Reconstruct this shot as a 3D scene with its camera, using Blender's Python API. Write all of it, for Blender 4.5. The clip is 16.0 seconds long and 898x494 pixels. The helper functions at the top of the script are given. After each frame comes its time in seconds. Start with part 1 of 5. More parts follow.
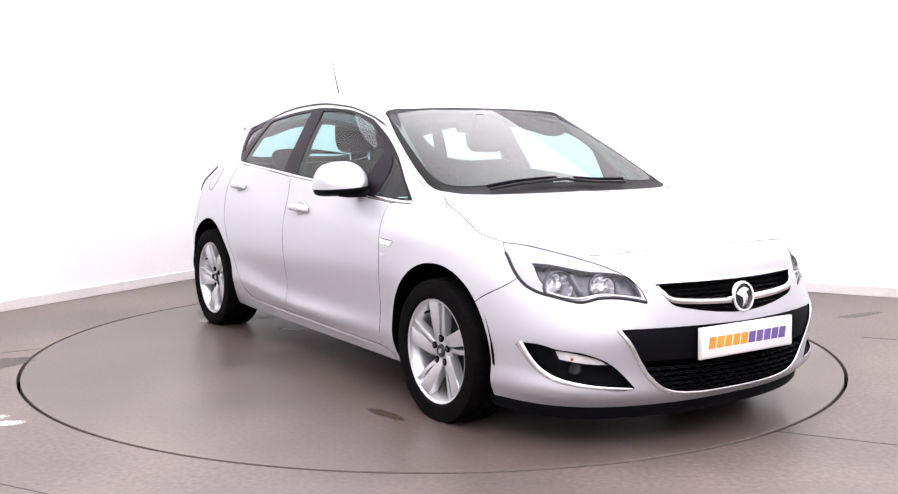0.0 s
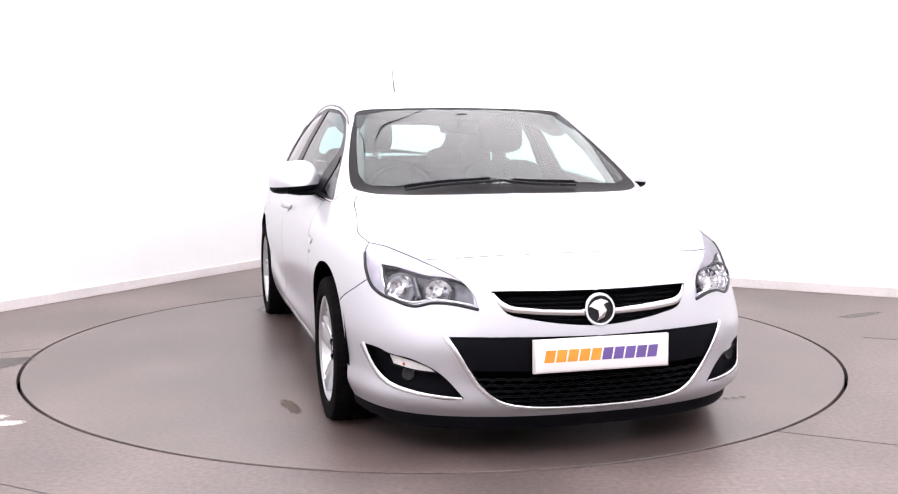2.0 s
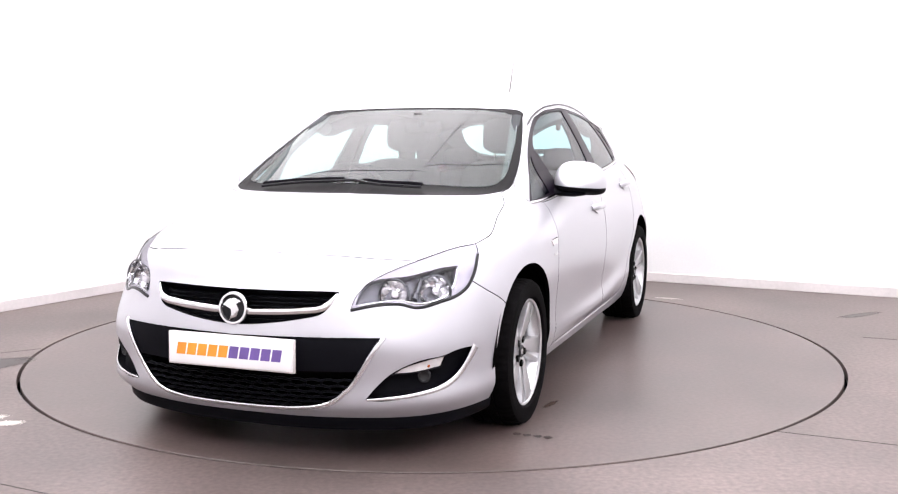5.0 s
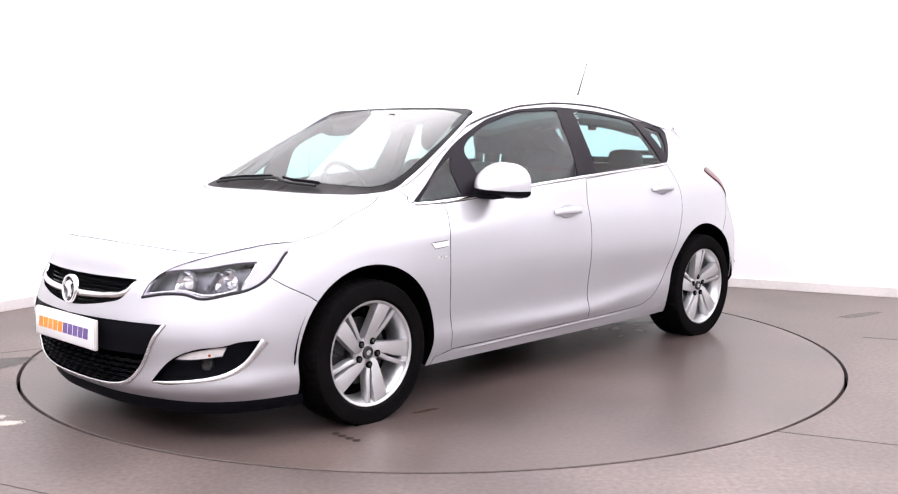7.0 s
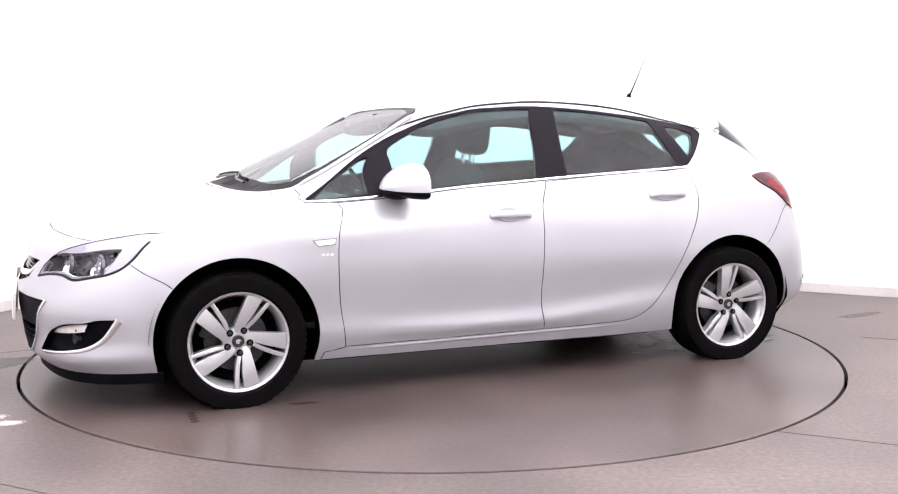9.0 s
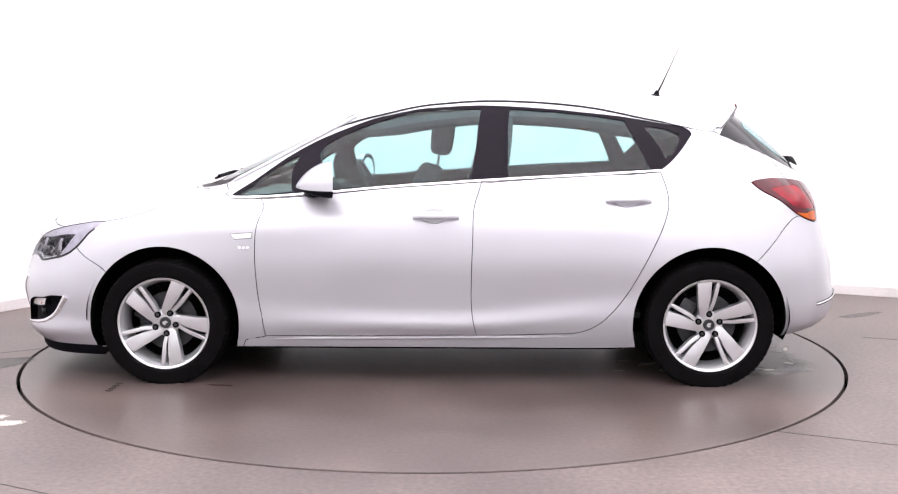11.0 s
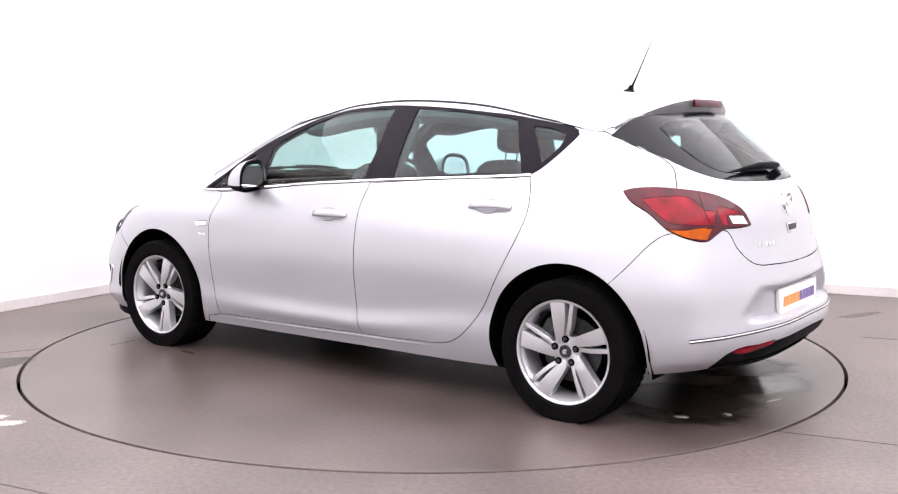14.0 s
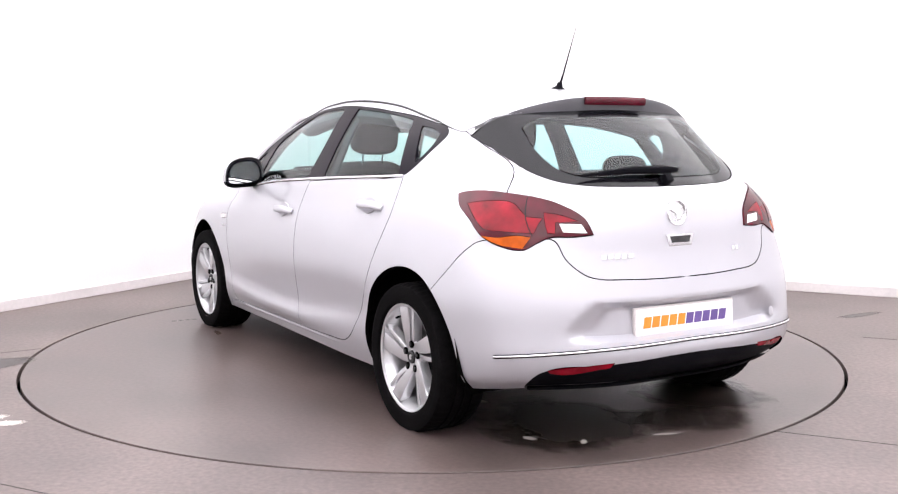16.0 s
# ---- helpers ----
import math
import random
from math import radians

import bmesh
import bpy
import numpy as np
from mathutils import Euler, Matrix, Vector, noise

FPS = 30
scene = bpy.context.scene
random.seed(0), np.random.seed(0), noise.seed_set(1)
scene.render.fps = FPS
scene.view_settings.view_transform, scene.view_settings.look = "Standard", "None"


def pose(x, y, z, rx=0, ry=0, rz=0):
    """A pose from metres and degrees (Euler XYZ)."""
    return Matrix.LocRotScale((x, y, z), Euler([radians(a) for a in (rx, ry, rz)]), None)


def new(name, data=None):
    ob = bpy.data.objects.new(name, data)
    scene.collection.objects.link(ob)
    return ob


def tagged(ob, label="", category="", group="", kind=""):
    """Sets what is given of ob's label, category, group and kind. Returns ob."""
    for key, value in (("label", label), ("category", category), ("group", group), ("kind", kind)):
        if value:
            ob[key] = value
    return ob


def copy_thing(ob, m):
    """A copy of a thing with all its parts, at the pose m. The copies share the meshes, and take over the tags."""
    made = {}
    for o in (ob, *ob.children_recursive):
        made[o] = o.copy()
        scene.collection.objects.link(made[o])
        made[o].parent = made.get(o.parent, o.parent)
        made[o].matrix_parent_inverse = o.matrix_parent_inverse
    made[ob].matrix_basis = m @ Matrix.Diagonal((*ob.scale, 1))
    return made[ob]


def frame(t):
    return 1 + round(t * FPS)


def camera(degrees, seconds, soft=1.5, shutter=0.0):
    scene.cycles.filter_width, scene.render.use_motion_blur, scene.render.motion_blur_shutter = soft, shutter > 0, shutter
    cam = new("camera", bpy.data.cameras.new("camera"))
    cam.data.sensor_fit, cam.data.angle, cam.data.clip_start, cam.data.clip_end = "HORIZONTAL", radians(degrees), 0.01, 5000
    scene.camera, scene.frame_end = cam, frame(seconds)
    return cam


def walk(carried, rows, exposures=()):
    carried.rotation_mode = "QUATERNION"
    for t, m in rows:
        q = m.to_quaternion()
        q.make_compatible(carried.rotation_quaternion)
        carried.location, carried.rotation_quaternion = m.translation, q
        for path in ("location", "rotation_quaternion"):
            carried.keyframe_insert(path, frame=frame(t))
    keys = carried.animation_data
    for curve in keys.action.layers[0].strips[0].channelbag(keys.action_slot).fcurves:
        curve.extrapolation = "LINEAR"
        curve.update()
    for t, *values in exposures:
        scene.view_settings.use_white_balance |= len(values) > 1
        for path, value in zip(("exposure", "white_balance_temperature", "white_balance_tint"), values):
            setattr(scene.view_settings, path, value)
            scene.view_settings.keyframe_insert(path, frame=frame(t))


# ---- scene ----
# camera: a fixed view of a turntable in a white photo bay
CAM = Matrix.Translation((0, -5.896, 1.252)) @ pose(0, 0, 0, 90 - 6.51, 0, -0.82)
cam = camera(47.3, 16.0, soft=1.2)
walk(cam, [(0.0, CAM), (16.0, CAM)], [(0.0, 0.0, 6500, 10), (16.0, 0.0, 6500, 10)])

# heading of the turntable, degrees, second by second
HEADING = [(0.0, -57.35), (0.5, -59.67), (1.0, -63.76), (1.5, -69.12), (2.0, -75.25), (2.5, -81.2), (3.0, -87.3), (3.5, -93.25), (4.0, -99.4), (4.5, -105.35),
           (5.0, -111.3), (6.0, -123.35), (7.0, -135.28), (7.5, -141.1), (8.0, -147.15), (8.5, -152.95), (9.0, -158.9), (10.0, -170.7), (11.0, -182.2), (11.5, -187.95),
           (12.0, -193.7), (12.5, -199.4), (13.0, -205.2), (13.5, -210.9), (14.0, -216.7), (14.5, -222.45), (15.0, -228.3), (15.5, -234.1), (16.0, -240.0)]
OFF = Vector((-0.0386, 0.0536, 0.0))

# light: white bay under broad ceiling panels
world = bpy.data.worlds.new("world")
scene.world = world
world.use_nodes = True
world.node_tree.nodes["Background"].inputs[0].default_value = (1.0, 0.98, 1.0, 1)
world.node_tree.nodes["Background"].inputs[1].default_value = 0.03
PANEL_GLOW = 3.55

# ---- materials ----
def material(name, colour, rough=0.5, metal=0.0, coat=0.0, grain=0.0, scale=40.0, bump=0.0, spots=0.0, spot_scale=3.0, emit=0.0, ior=1.5, shine=0.5):
    """A surface with fine grain, wide stains, relief and an uneven gloss."""
    m = bpy.data.materials.new(name)
    m.use_nodes = True
    nt = m.node_tree
    n, link = nt.nodes, nt.links.new
    b = n["Principled BSDF"]
    b.inputs["Base Color"].default_value = (*colour, 1)
    b.inputs["Roughness"].default_value, b.inputs["Metallic"].default_value = rough, metal
    b.inputs["Coat Weight"].default_value, b.inputs["Coat Roughness"].default_value, b.inputs["IOR"].default_value = coat, 0.04, ior
    b.inputs["Specular IOR Level"].default_value = shine
    if emit:
        b.inputs["Emission Color"].default_value, b.inputs["Emission Strength"].default_value = (*colour, 1), emit
    if grain or spots or bump:
        co = n.new("ShaderNodeTexCoord")
        fine, wide = n.new("ShaderNodeTexNoise"), n.new("ShaderNodeTexNoise")
        for t, s, d in ((fine, scale, 6), (wide, spot_scale, 5)):
            t.inputs["Scale"].default_value, t.inputs["Detail"].default_value = s, d
            link(co.outputs["Object"], t.inputs["Vector"])
        mixed = None
        for t, amount in ((fine, grain), (wide, spots)):
            if amount:
                ramp = n.new("ShaderNodeMapRange")
                ramp.inputs["From Min"].default_value, ramp.inputs["From Max"].default_value = 0.3, 0.7
                ramp.inputs["To Min"].default_value, ramp.inputs["To Max"].default_value = 1 - amount, 1 + amount
                link(t.outputs["Fac"], ramp.inputs["Value"])
                mul = n.new("ShaderNodeVectorMath")
                mul.operation = "SCALE"
                if mixed:
                    link(mixed, mul.inputs[0])
                else:
                    mul.inputs[0].default_value = colour
                link(ramp.outputs[0], mul.inputs["Scale"])
                mixed = mul.outputs[0]
        if mixed:
            link(mixed, b.inputs["Base Color"])
        gloss = n.new("ShaderNodeMapRange")
        gloss.inputs["To Min"].default_value, gloss.inputs["To Max"].default_value = rough * 0.85, min(1, rough * 1.15)
        link(wide.outputs["Fac"], gloss.inputs["Value"])
        link(gloss.outputs[0], b.inputs["Roughness"])
        if bump:
            relief = n.new("ShaderNodeBump")
            relief.inputs["Strength"].default_value, relief.inputs["Distance"].default_value = bump, 0.002
            link(fine.outputs["Fac"], relief.inputs["Height"])
            link(relief.outputs[0], b.inputs["Normal"])
    return m


def pane(name, tint, gloss=0.02, strength=1.0, front=0.05, slope=5.0):
    """Thin clear glass: tinted see-through with a mirror coat that grows at a slant."""
    m = bpy.data.materials.new(name)
    m.use_nodes = True
    n, link = m.node_tree.nodes, m.node_tree.links.new
    n.remove(n["Principled BSDF"])
    clear, shine, mix, slant = (n.new(k) for k in ("ShaderNodeBsdfTransparent", "ShaderNodeBsdfGlossy", "ShaderNodeMixShader", "ShaderNodeLayerWeight"))
    clear.inputs[0].default_value = (*tint, 1)
    shine.inputs["Color"].default_value = (strength, strength, strength, 1)
    shine.inputs["Roughness"].default_value = gloss
    slant.inputs["Blend"].default_value = 0.5
    power, add = n.new("ShaderNodeMath"), n.new("ShaderNodeMath")
    power.operation, add.operation = "POWER", "MULTIPLY_ADD"
    power.inputs[1].default_value = slope
    add.inputs[1].default_value, add.inputs[2].default_value = 0.92, front
    link(slant.outputs["Facing"], power.inputs[0])
    link(power.outputs[0], add.inputs[0])
    link(add.outputs[0], mix.inputs[0])
    link(clear.outputs[0], mix.inputs[1])
    link(shine.outputs[0], mix.inputs[2])
    link(mix.outputs[0], n["Material Output"].inputs[0])
    return m


PAINT = material("silver_paint", (0.455, 0.45, 0.485), 0.36, 0.42, 0.6, grain=0.03, scale=900, spots=0.02)
GAP = material("dark_inner_panel_and_gap_shade", (0.003, 0.003, 0.003), 0.9, grain=0.2, shine=0.0)
BLACK = material("black_plastic", (0.004, 0.004, 0.006), 0.55, grain=0.15, scale=300, bump=0.15, shine=0.05)
GLOSS = material("gloss_black_trim", (0.006, 0.006, 0.008), 0.15, spots=0.1, shine=0.25)
PILLAR = material("pillar_film", (0.008, 0.0055, 0.010), 0.3, grain=0.1, shine=0.08)
CHROME = material("chrome", (0.82, 0.82, 0.83), 0.09, 1.0, spots=0.03)
SATIN = material("satin_silver_trim", (0.72, 0.72, 0.74), 0.25, 0.9, spots=0.05)
ALLOY = material("alloy_silver", (0.60, 0.60, 0.62), 0.33, 0.75, 0.3, grain=0.05, scale=200, spots=0.06)
ALLOY_DARK = material("brake_dust_and_shade_metal", (0.045, 0.045, 0.048), 0.5, 0.6, grain=0.3, spots=0.3)
RUBBER = material("tyre_rubber", (0.0040, 0.0036, 0.0040), 0.8, grain=0.25, scale=120, bump=0.3, spots=0.25, spot_scale=9, shine=0.03)
GLASS = pane("side_glass", (0.68, 0.90, 0.90), strength=0.9, front=0.035)
SCREEN = pane("windscreen_glass", (0.72, 0.90, 0.85), strength=0.8, front=0.05, slope=4.6)
REAR_GLASS = pane("rear_glass", (0.66, 0.86, 0.87), strength=0.8, front=0.045, slope=5.0)
LENS = pane("lamp_lens", (0.95, 0.95, 0.98), strength=0.3)
RED = material("red_lens", (0.17, 0.0015, 0.009), 0.12, coat=0.05, spots=0.6, spot_scale=11, shine=0.2)
RED_DARK = material("deep_red_lens", (0.060, 0.0015, 0.008), 0.12, coat=0.2, spots=0.4, spot_scale=9, shine=0.2)
AMBER = material("amber_lens", (0.40, 0.075, 0.006), 0.2, spots=0.4, spot_scale=20, shine=0.15)
CLEAR = material("white_lens", (0.75, 0.72, 0.72), 0.15, coat=0.8, spots=0.15, spot_scale=25)
MIRROR = material("mirror_glass", (0.85, 0.87, 0.88), 0.02, 1.0)
CLOTH = material("charcoal_cloth", (0.014, 0.015, 0.017), 0.9, grain=0.35, scale=250, bump=0.4, shine=0.2)
DASH = material("dash_plastic", (0.018, 0.018, 0.02), 0.6, grain=0.15, scale=300, bump=0.3, shine=0.3)
HEADLINER = material("grey_headliner", (0.085, 0.088, 0.09), 0.9, grain=0.1, scale=200)
PLATE = material("white_plate", (0.80, 0.79, 0.80), 0.3, spots=0.04)
ORANGE = material("orange_print", (0.85, 0.28, 0.03), 0.4, spots=0.15, spot_scale=8)
PURPLE = material("purple_print", (0.13, 0.08, 0.28), 0.4, spots=0.15, spot_scale=8)
FLOOR = material("worn_vinyl_floor", (0.116, 0.090, 0.085), 0.42, grain=0.26, scale=45, bump=0.18, spots=0.34, spot_scale=1.1, shine=0.42)
DISC = material("worn_turntable_top", (0.090, 0.067, 0.063), 0.33, grain=0.18, scale=45, bump=0.10, spots=0.34, spot_scale=1.3, shine=0.55)
def mark_material(name, colour, rough, shine, amount, scale):
    """A patch of wear or painted shade on a unit disc: dense in the middle, broken up by noise towards its rim."""
    m = bpy.data.materials.new(name)
    m.use_nodes = True
    n, link = m.node_tree.nodes, m.node_tree.links.new
    b = n["Principled BSDF"]
    b.inputs["Base Color"].default_value, b.inputs["Roughness"].default_value, b.inputs["Specular IOR Level"].default_value = (*colour, 1), rough, shine
    co, clear, mix = n.new("ShaderNodeTexCoord"), n.new("ShaderNodeBsdfTransparent"), n.new("ShaderNodeMixShader")
    ball, noise, info = n.new("ShaderNodeTexGradient"), n.new("ShaderNodeTexNoise"), n.new("ShaderNodeObjectInfo")
    ball.gradient_type = "SPHERICAL"
    noise.noise_dimensions = "4D"
    noise.inputs["Scale"].default_value, noise.inputs["Detail"].default_value, noise.inputs["Roughness"].default_value = scale, 5.0, 0.65
    seed = n.new("ShaderNodeMath")
    seed.operation, seed.inputs[1].default_value = "MULTIPLY", 40.0
    link(info.outputs["Random"], seed.inputs[0])
    link(seed.outputs[0], noise.inputs["W"])
    link(co.outputs["Object"], ball.inputs[0])
    link(co.outputs["Object"], noise.inputs["Vector"])
    both = n.new("ShaderNodeMath")
    both.operation = "ADD"
    link(ball.outputs["Fac"], both.inputs[0])
    link(noise.outputs["Fac"], both.inputs[1])
    ramp = n.new("ShaderNodeMapRange")
    ramp.inputs["From Min"].default_value, ramp.inputs["From Max"].default_value = 0.72, 1.02
    ramp.inputs["To Max"].default_value = amount
    link(both.outputs[0], ramp.inputs["Value"])
    link(ramp.outputs[0], mix.inputs[0])
    link(clear.outputs[0], mix.inputs[1])
    link(b.outputs[0], mix.inputs[2])
    link(mix.outputs[0], n["Material Output"].inputs[0])
    return m


SCUFF = mark_material("pale_scuff", (0.50, 0.46, 0.43), 0.6, 0.3, 0.9, 2.2)
GRIME_SHADE = mark_material("dark_grime_and_shade", (0.020, 0.014, 0.011), 0.30, 0.5, 0.75, 1.8)
WET = mark_material("damp_sheen", (0.035, 0.027, 0.025), 0.10, 0.8, 0.8, 1.6)
RUST = mark_material("brown_drip", (0.060, 0.030, 0.016), 0.4, 0.5, 0.65, 2.0)
SEAM = material("dark_floor_seam", (0.035, 0.028, 0.025), 0.5, grain=0.4, scale=30)
FRIT = material("printed_glass_border", (0.005, 0.004, 0.005), 0.4, spots=0.1, shine=0.05)
WALL = material("white_wall_paint", (0.74, 0.735, 0.74), 0.7, grain=0.02, scale=80, bump=0.05, spots=0.02)
SKIRT = material("white_skirting_paint", (0.62, 0.58, 0.58), 0.5, grain=0.04, spots=0.05)
CEIL = material("white_ceiling_board", (0.78, 0.77, 0.77), 0.8, grain=0.03, spots=0.02)
GLOW = material("light_panel_diffuser", (0.995, 0.972, 1.0), 0.5, emit=PANEL_GLOW)


# ---- mesh helpers ----
def to_mesh(name, bm, mat, smooth=40):
    bmesh.ops.recalc_face_normals(bm, faces=bm.faces)
    me = bpy.data.meshes.new(name)
    bm.to_mesh(me)
    bm.free()
    me.materials.append(mat)
    if smooth:
        me.polygons.foreach_set("use_smooth", [True] * len(me.polygons))
        me.set_sharp_from_angle(angle=radians(smooth))
    return me


def part(name, bm, mat, parent=None, label="", smooth=40):
    ob = new(name, to_mesh(name, bm, mat, smooth))
    ob.parent = parent
    return tagged(ob, label)


def box(bm, x0, x1, y0, y1, z0, z1, bevel=0.0, m=None, seg=2):
    got = bmesh.ops.create_cube(bm, size=1, matrix=(m or Matrix()) @ Matrix.Translation(((x0 + x1) / 2, (y0 + y1) / 2, (z0 + z1) / 2)) @ Matrix.Diagonal((x1 - x0, y1 - y0, z1 - z0, 1)))
    if bevel:
        edges = list({e for v in got["verts"] for e in v.link_edges})
        bmesh.ops.bevel(bm, geom=edges, offset=bevel, segments=seg, profile=0.5, affect="EDGES")
    return bm


def prism(bm, pts, depth, m, bevel=0.0):
    """A flat outline (x, y) pushed up by depth in z, in the frame m."""
    low = [bm.verts.new(m @ Vector((x, y, 0))) for x, y in pts]
    top = [bm.verts.new(m @ Vector((x, y, depth))) for x, y in pts]
    bm.faces.new(low[::-1])
    f = bm.faces.new(top)
    k = len(pts)
    for i in range(k):
        bm.faces.new((low[i], low[(i + 1) % k], top[(i + 1) % k], top[i]))
    if bevel:
        bmesh.ops.bevel(bm, geom=list(f.edges), offset=bevel, segments=2, profile=0.5, affect="EDGES")
    return bm


def lathe(bm, profile, m, steps=64, closed=False):
    """Turns a profile of (radius, height) about z, in the frame m."""
    rings = [[bm.verts.new(m @ Vector((r * math.cos(a), r * math.sin(a), h))) for a in (2 * math.pi * i / steps for i in range(steps))] for r, h in profile]
    pairs = list(zip(rings, rings[1:])) + ([(rings[-1], rings[0])] if closed else [])
    for a, b in pairs:
        for i in range(steps):
            bm.faces.new((a[i], a[(i + 1) % steps], b[(i + 1) % steps], b[i]))
    return bm, rings


def sweep(bm, pts, wide, tall=None, ups=None, sides=8, taper=None):
    """A rounded bar along points."""
    pts = [Vector(p) for p in pts]
    rings = []
    for i, p in enumerate(pts):
        d = (pts[min(i + 1, len(pts) - 1)] - pts[max(i - 1, 0)]).normalized()
        up = Vector(ups[i]) if ups is not None else Vector((0, 0, 1))
        if abs(d.dot(up)) > 0.98:
            up = Vector((1, 0, 0))
        s = d.cross(up).normalized()
        up = s.cross(d)
        k = taper[i] if taper else 1
        rings.append([bm.verts.new(p + s * (wide * k * math.cos(a)) + up * ((tall or wide) * k * math.sin(a))) for a in (2 * math.pi * j / sides for j in range(sides))])
    for a, b in zip(rings, rings[1:]):
        for j in range(sides):
            bm.faces.new((a[j], a[(j + 1) % sides], b[(j + 1) % sides], b[j]))
    bm.faces.new(rings[0][::-1])
    bm.faces.new(rings[-1])
    return bm


def strip_pts(text):
    return [tuple(float(n) for n in p.split()) for p in text.split("|")]


# ---- the photo bay ----
CORNER = Vector((-1.22, 4.10, 0))
LEFT_WAY = Vector((-1.14, -1.88, 0)).normalized()
RIGHT_WAY = Vector((1.78, -0.92, 0)).normalized()
HIGH = 3.5
RING = 2.249


def bay():
    bm = bmesh.new()
    steps = 160
    inner = [bm.verts.new(((RING + 0.009) * math.cos(a), (RING + 0.009) * math.sin(a), 0)) for a in (2 * math.pi * i / steps for i in range(steps))]
    outer = [bm.verts.new((9 * math.cos(a), 9 * math.sin(a), 0)) for a in (2 * math.pi * i / steps for i in range(steps))]
    pit = [bm.verts.new((v.co.x, v.co.y, -0.05)) for v in inner]
    for i in range(steps):
        j = (i + 1) % steps
        bm.faces.new((inner[i], outer[i], outer[j], inner[j]))
        bm.faces.new((inner[j], pit[j], pit[i], inner[i]))
    tagged(part("floor", bm, FLOOR, smooth=0), "worn brown-grey vinyl floor with scuffs", "floor", kind="structure")
    bm = bmesh.new()
    bmesh.ops.create_circle(bm, cap_ends=True, radius=RING + 0.02, segments=96, matrix=Matrix.Translation((0, 0, -0.049)))
    tagged(part("ground", bm, GAP, smooth=0), "dark pit under the turntable", "ground", kind="structure")
    far_left, far_right = CORNER + LEFT_WAY * 9.5, CORNER + RIGHT_WAY * 9.0
    back = far_left + RIGHT_WAY * 9.0
    n = 0
    for a, b, thick in ((far_left, CORNER, 0.12), (CORNER, far_right, 0.12), (far_right, back, 0.12), (back, far_left, 0.12)):
        n += 1
        d = (b - a).normalized()
        out = Vector((-d.y, d.x, 0))
        m = Matrix((d, out, Vector((0, 0, 1)))).transposed().to_4x4()
        m.translation = a
        bm = box(bmesh.new(), -0.12 if n % 2 == 0 else 0, (b - a).length, 0, thick, 0, HIGH, m=m)
        tagged(part(f"wall_{n}", bm, WALL, smooth=0), "plain white painted studio wall", "wall", kind="structure")
        bm = box(bmesh.new(), 0.016, (b - a).length - 0.016, -0.015, -0.0005, 0, 0.075, 0.004, m=m)
        tagged(part("baseboard", bm, SKIRT, smooth=0), "off-white painted skirting board", "skirting", kind="structure")
    bm = bmesh.new()
    low = [bm.verts.new((*q.xy, HIGH)) for q in (far_left, CORNER, far_right, back)]
    top = [bm.verts.new((*q.xy, HIGH + 0.1)) for q in (far_left, CORNER, far_right, back)]
    bm.faces.new(low), bm.faces.new(top[::-1])
    for i in range(4):
        bm.faces.new((low[i], low[(i + 1) % 4], top[(i + 1) % 4], top[i]))
    tagged(part("ceiling", bm, CEIL, smooth=0), "white boarded studio ceiling", "ceiling", kind="structure")


def ceiling_light(length, width):
    light = tagged(new("ceiling_light"), "broad white ceiling light panel with slim frame", "ceiling light", "ceiling lights over the turntable")
    bm = bmesh.new()
    for x0, x1, y0, y1 in ((-length / 2 - 0.003, length / 2 + 0.003, -width / 2 - 0.003, -width / 2), (-length / 2 - 0.003, length / 2 + 0.003, width / 2, width / 2 + 0.003),
                           (-length / 2 - 0.003, -length / 2, -width / 2, width / 2), (length / 2, length / 2 + 0.003, -width / 2, width / 2)):
        box(bm, x0, x1, y0, y1, -0.05, 0)
    part("light_frame", bm, SATIN, light, smooth=0)
    part("diffuser", box(bmesh.new(), -length / 2, length / 2, -width / 2, width / 2, -0.045, -0.01), GLOW, light, smooth=0)
    return light


bay()
ROOM = Matrix((RIGHT_WAY, -LEFT_WAY, Vector((0, 0, 1)))).transposed().to_4x4()
first = ceiling_light(2.232, 2.352)
for i in range(4):
    for k in range(4):
        m = ROOM.copy()
        m.translation = CORNER + RIGHT_WAY * (1.135 + 2.245 * i) + LEFT_WAY * (1.19 + 2.365 * k) + Vector((0, 0, HIGH - 0.001))
        if i + k == 0:
            first.matrix_basis = m
        else:
            copy_thing(first, m)

turntable = tagged(new("turntable"), "round turntable top of worn brown-grey vinyl", "turntable")
bm = bmesh.new()
lathe_ring = [(RING - 0.009, -0.045), (RING - 0.009, -0.002), (RING - 0.011, 0.0)]
bm, rings = lathe(bm, lathe_ring, Matrix(), 160)
bm.faces.new(rings[-1])
part("disc", bm, DISC, turntable, smooth=0)


def stain(name, parent, mat, centre, length, width, angle, lift=0.0015):
    """A flat patch of wear or painted shade on the floor; its material frays the rim."""
    bm = bmesh.new()
    bmesh.ops.create_circle(bm, cap_ends=True, radius=1.0, segments=28)
    ob = part(name, bm, mat, parent, smooth=0)
    ob.matrix_basis = pose(centre[0], centre[1], lift, 0, 0, angle) @ Matrix.Diagonal((length / 2, width / 2, 1, 1))
    return ob


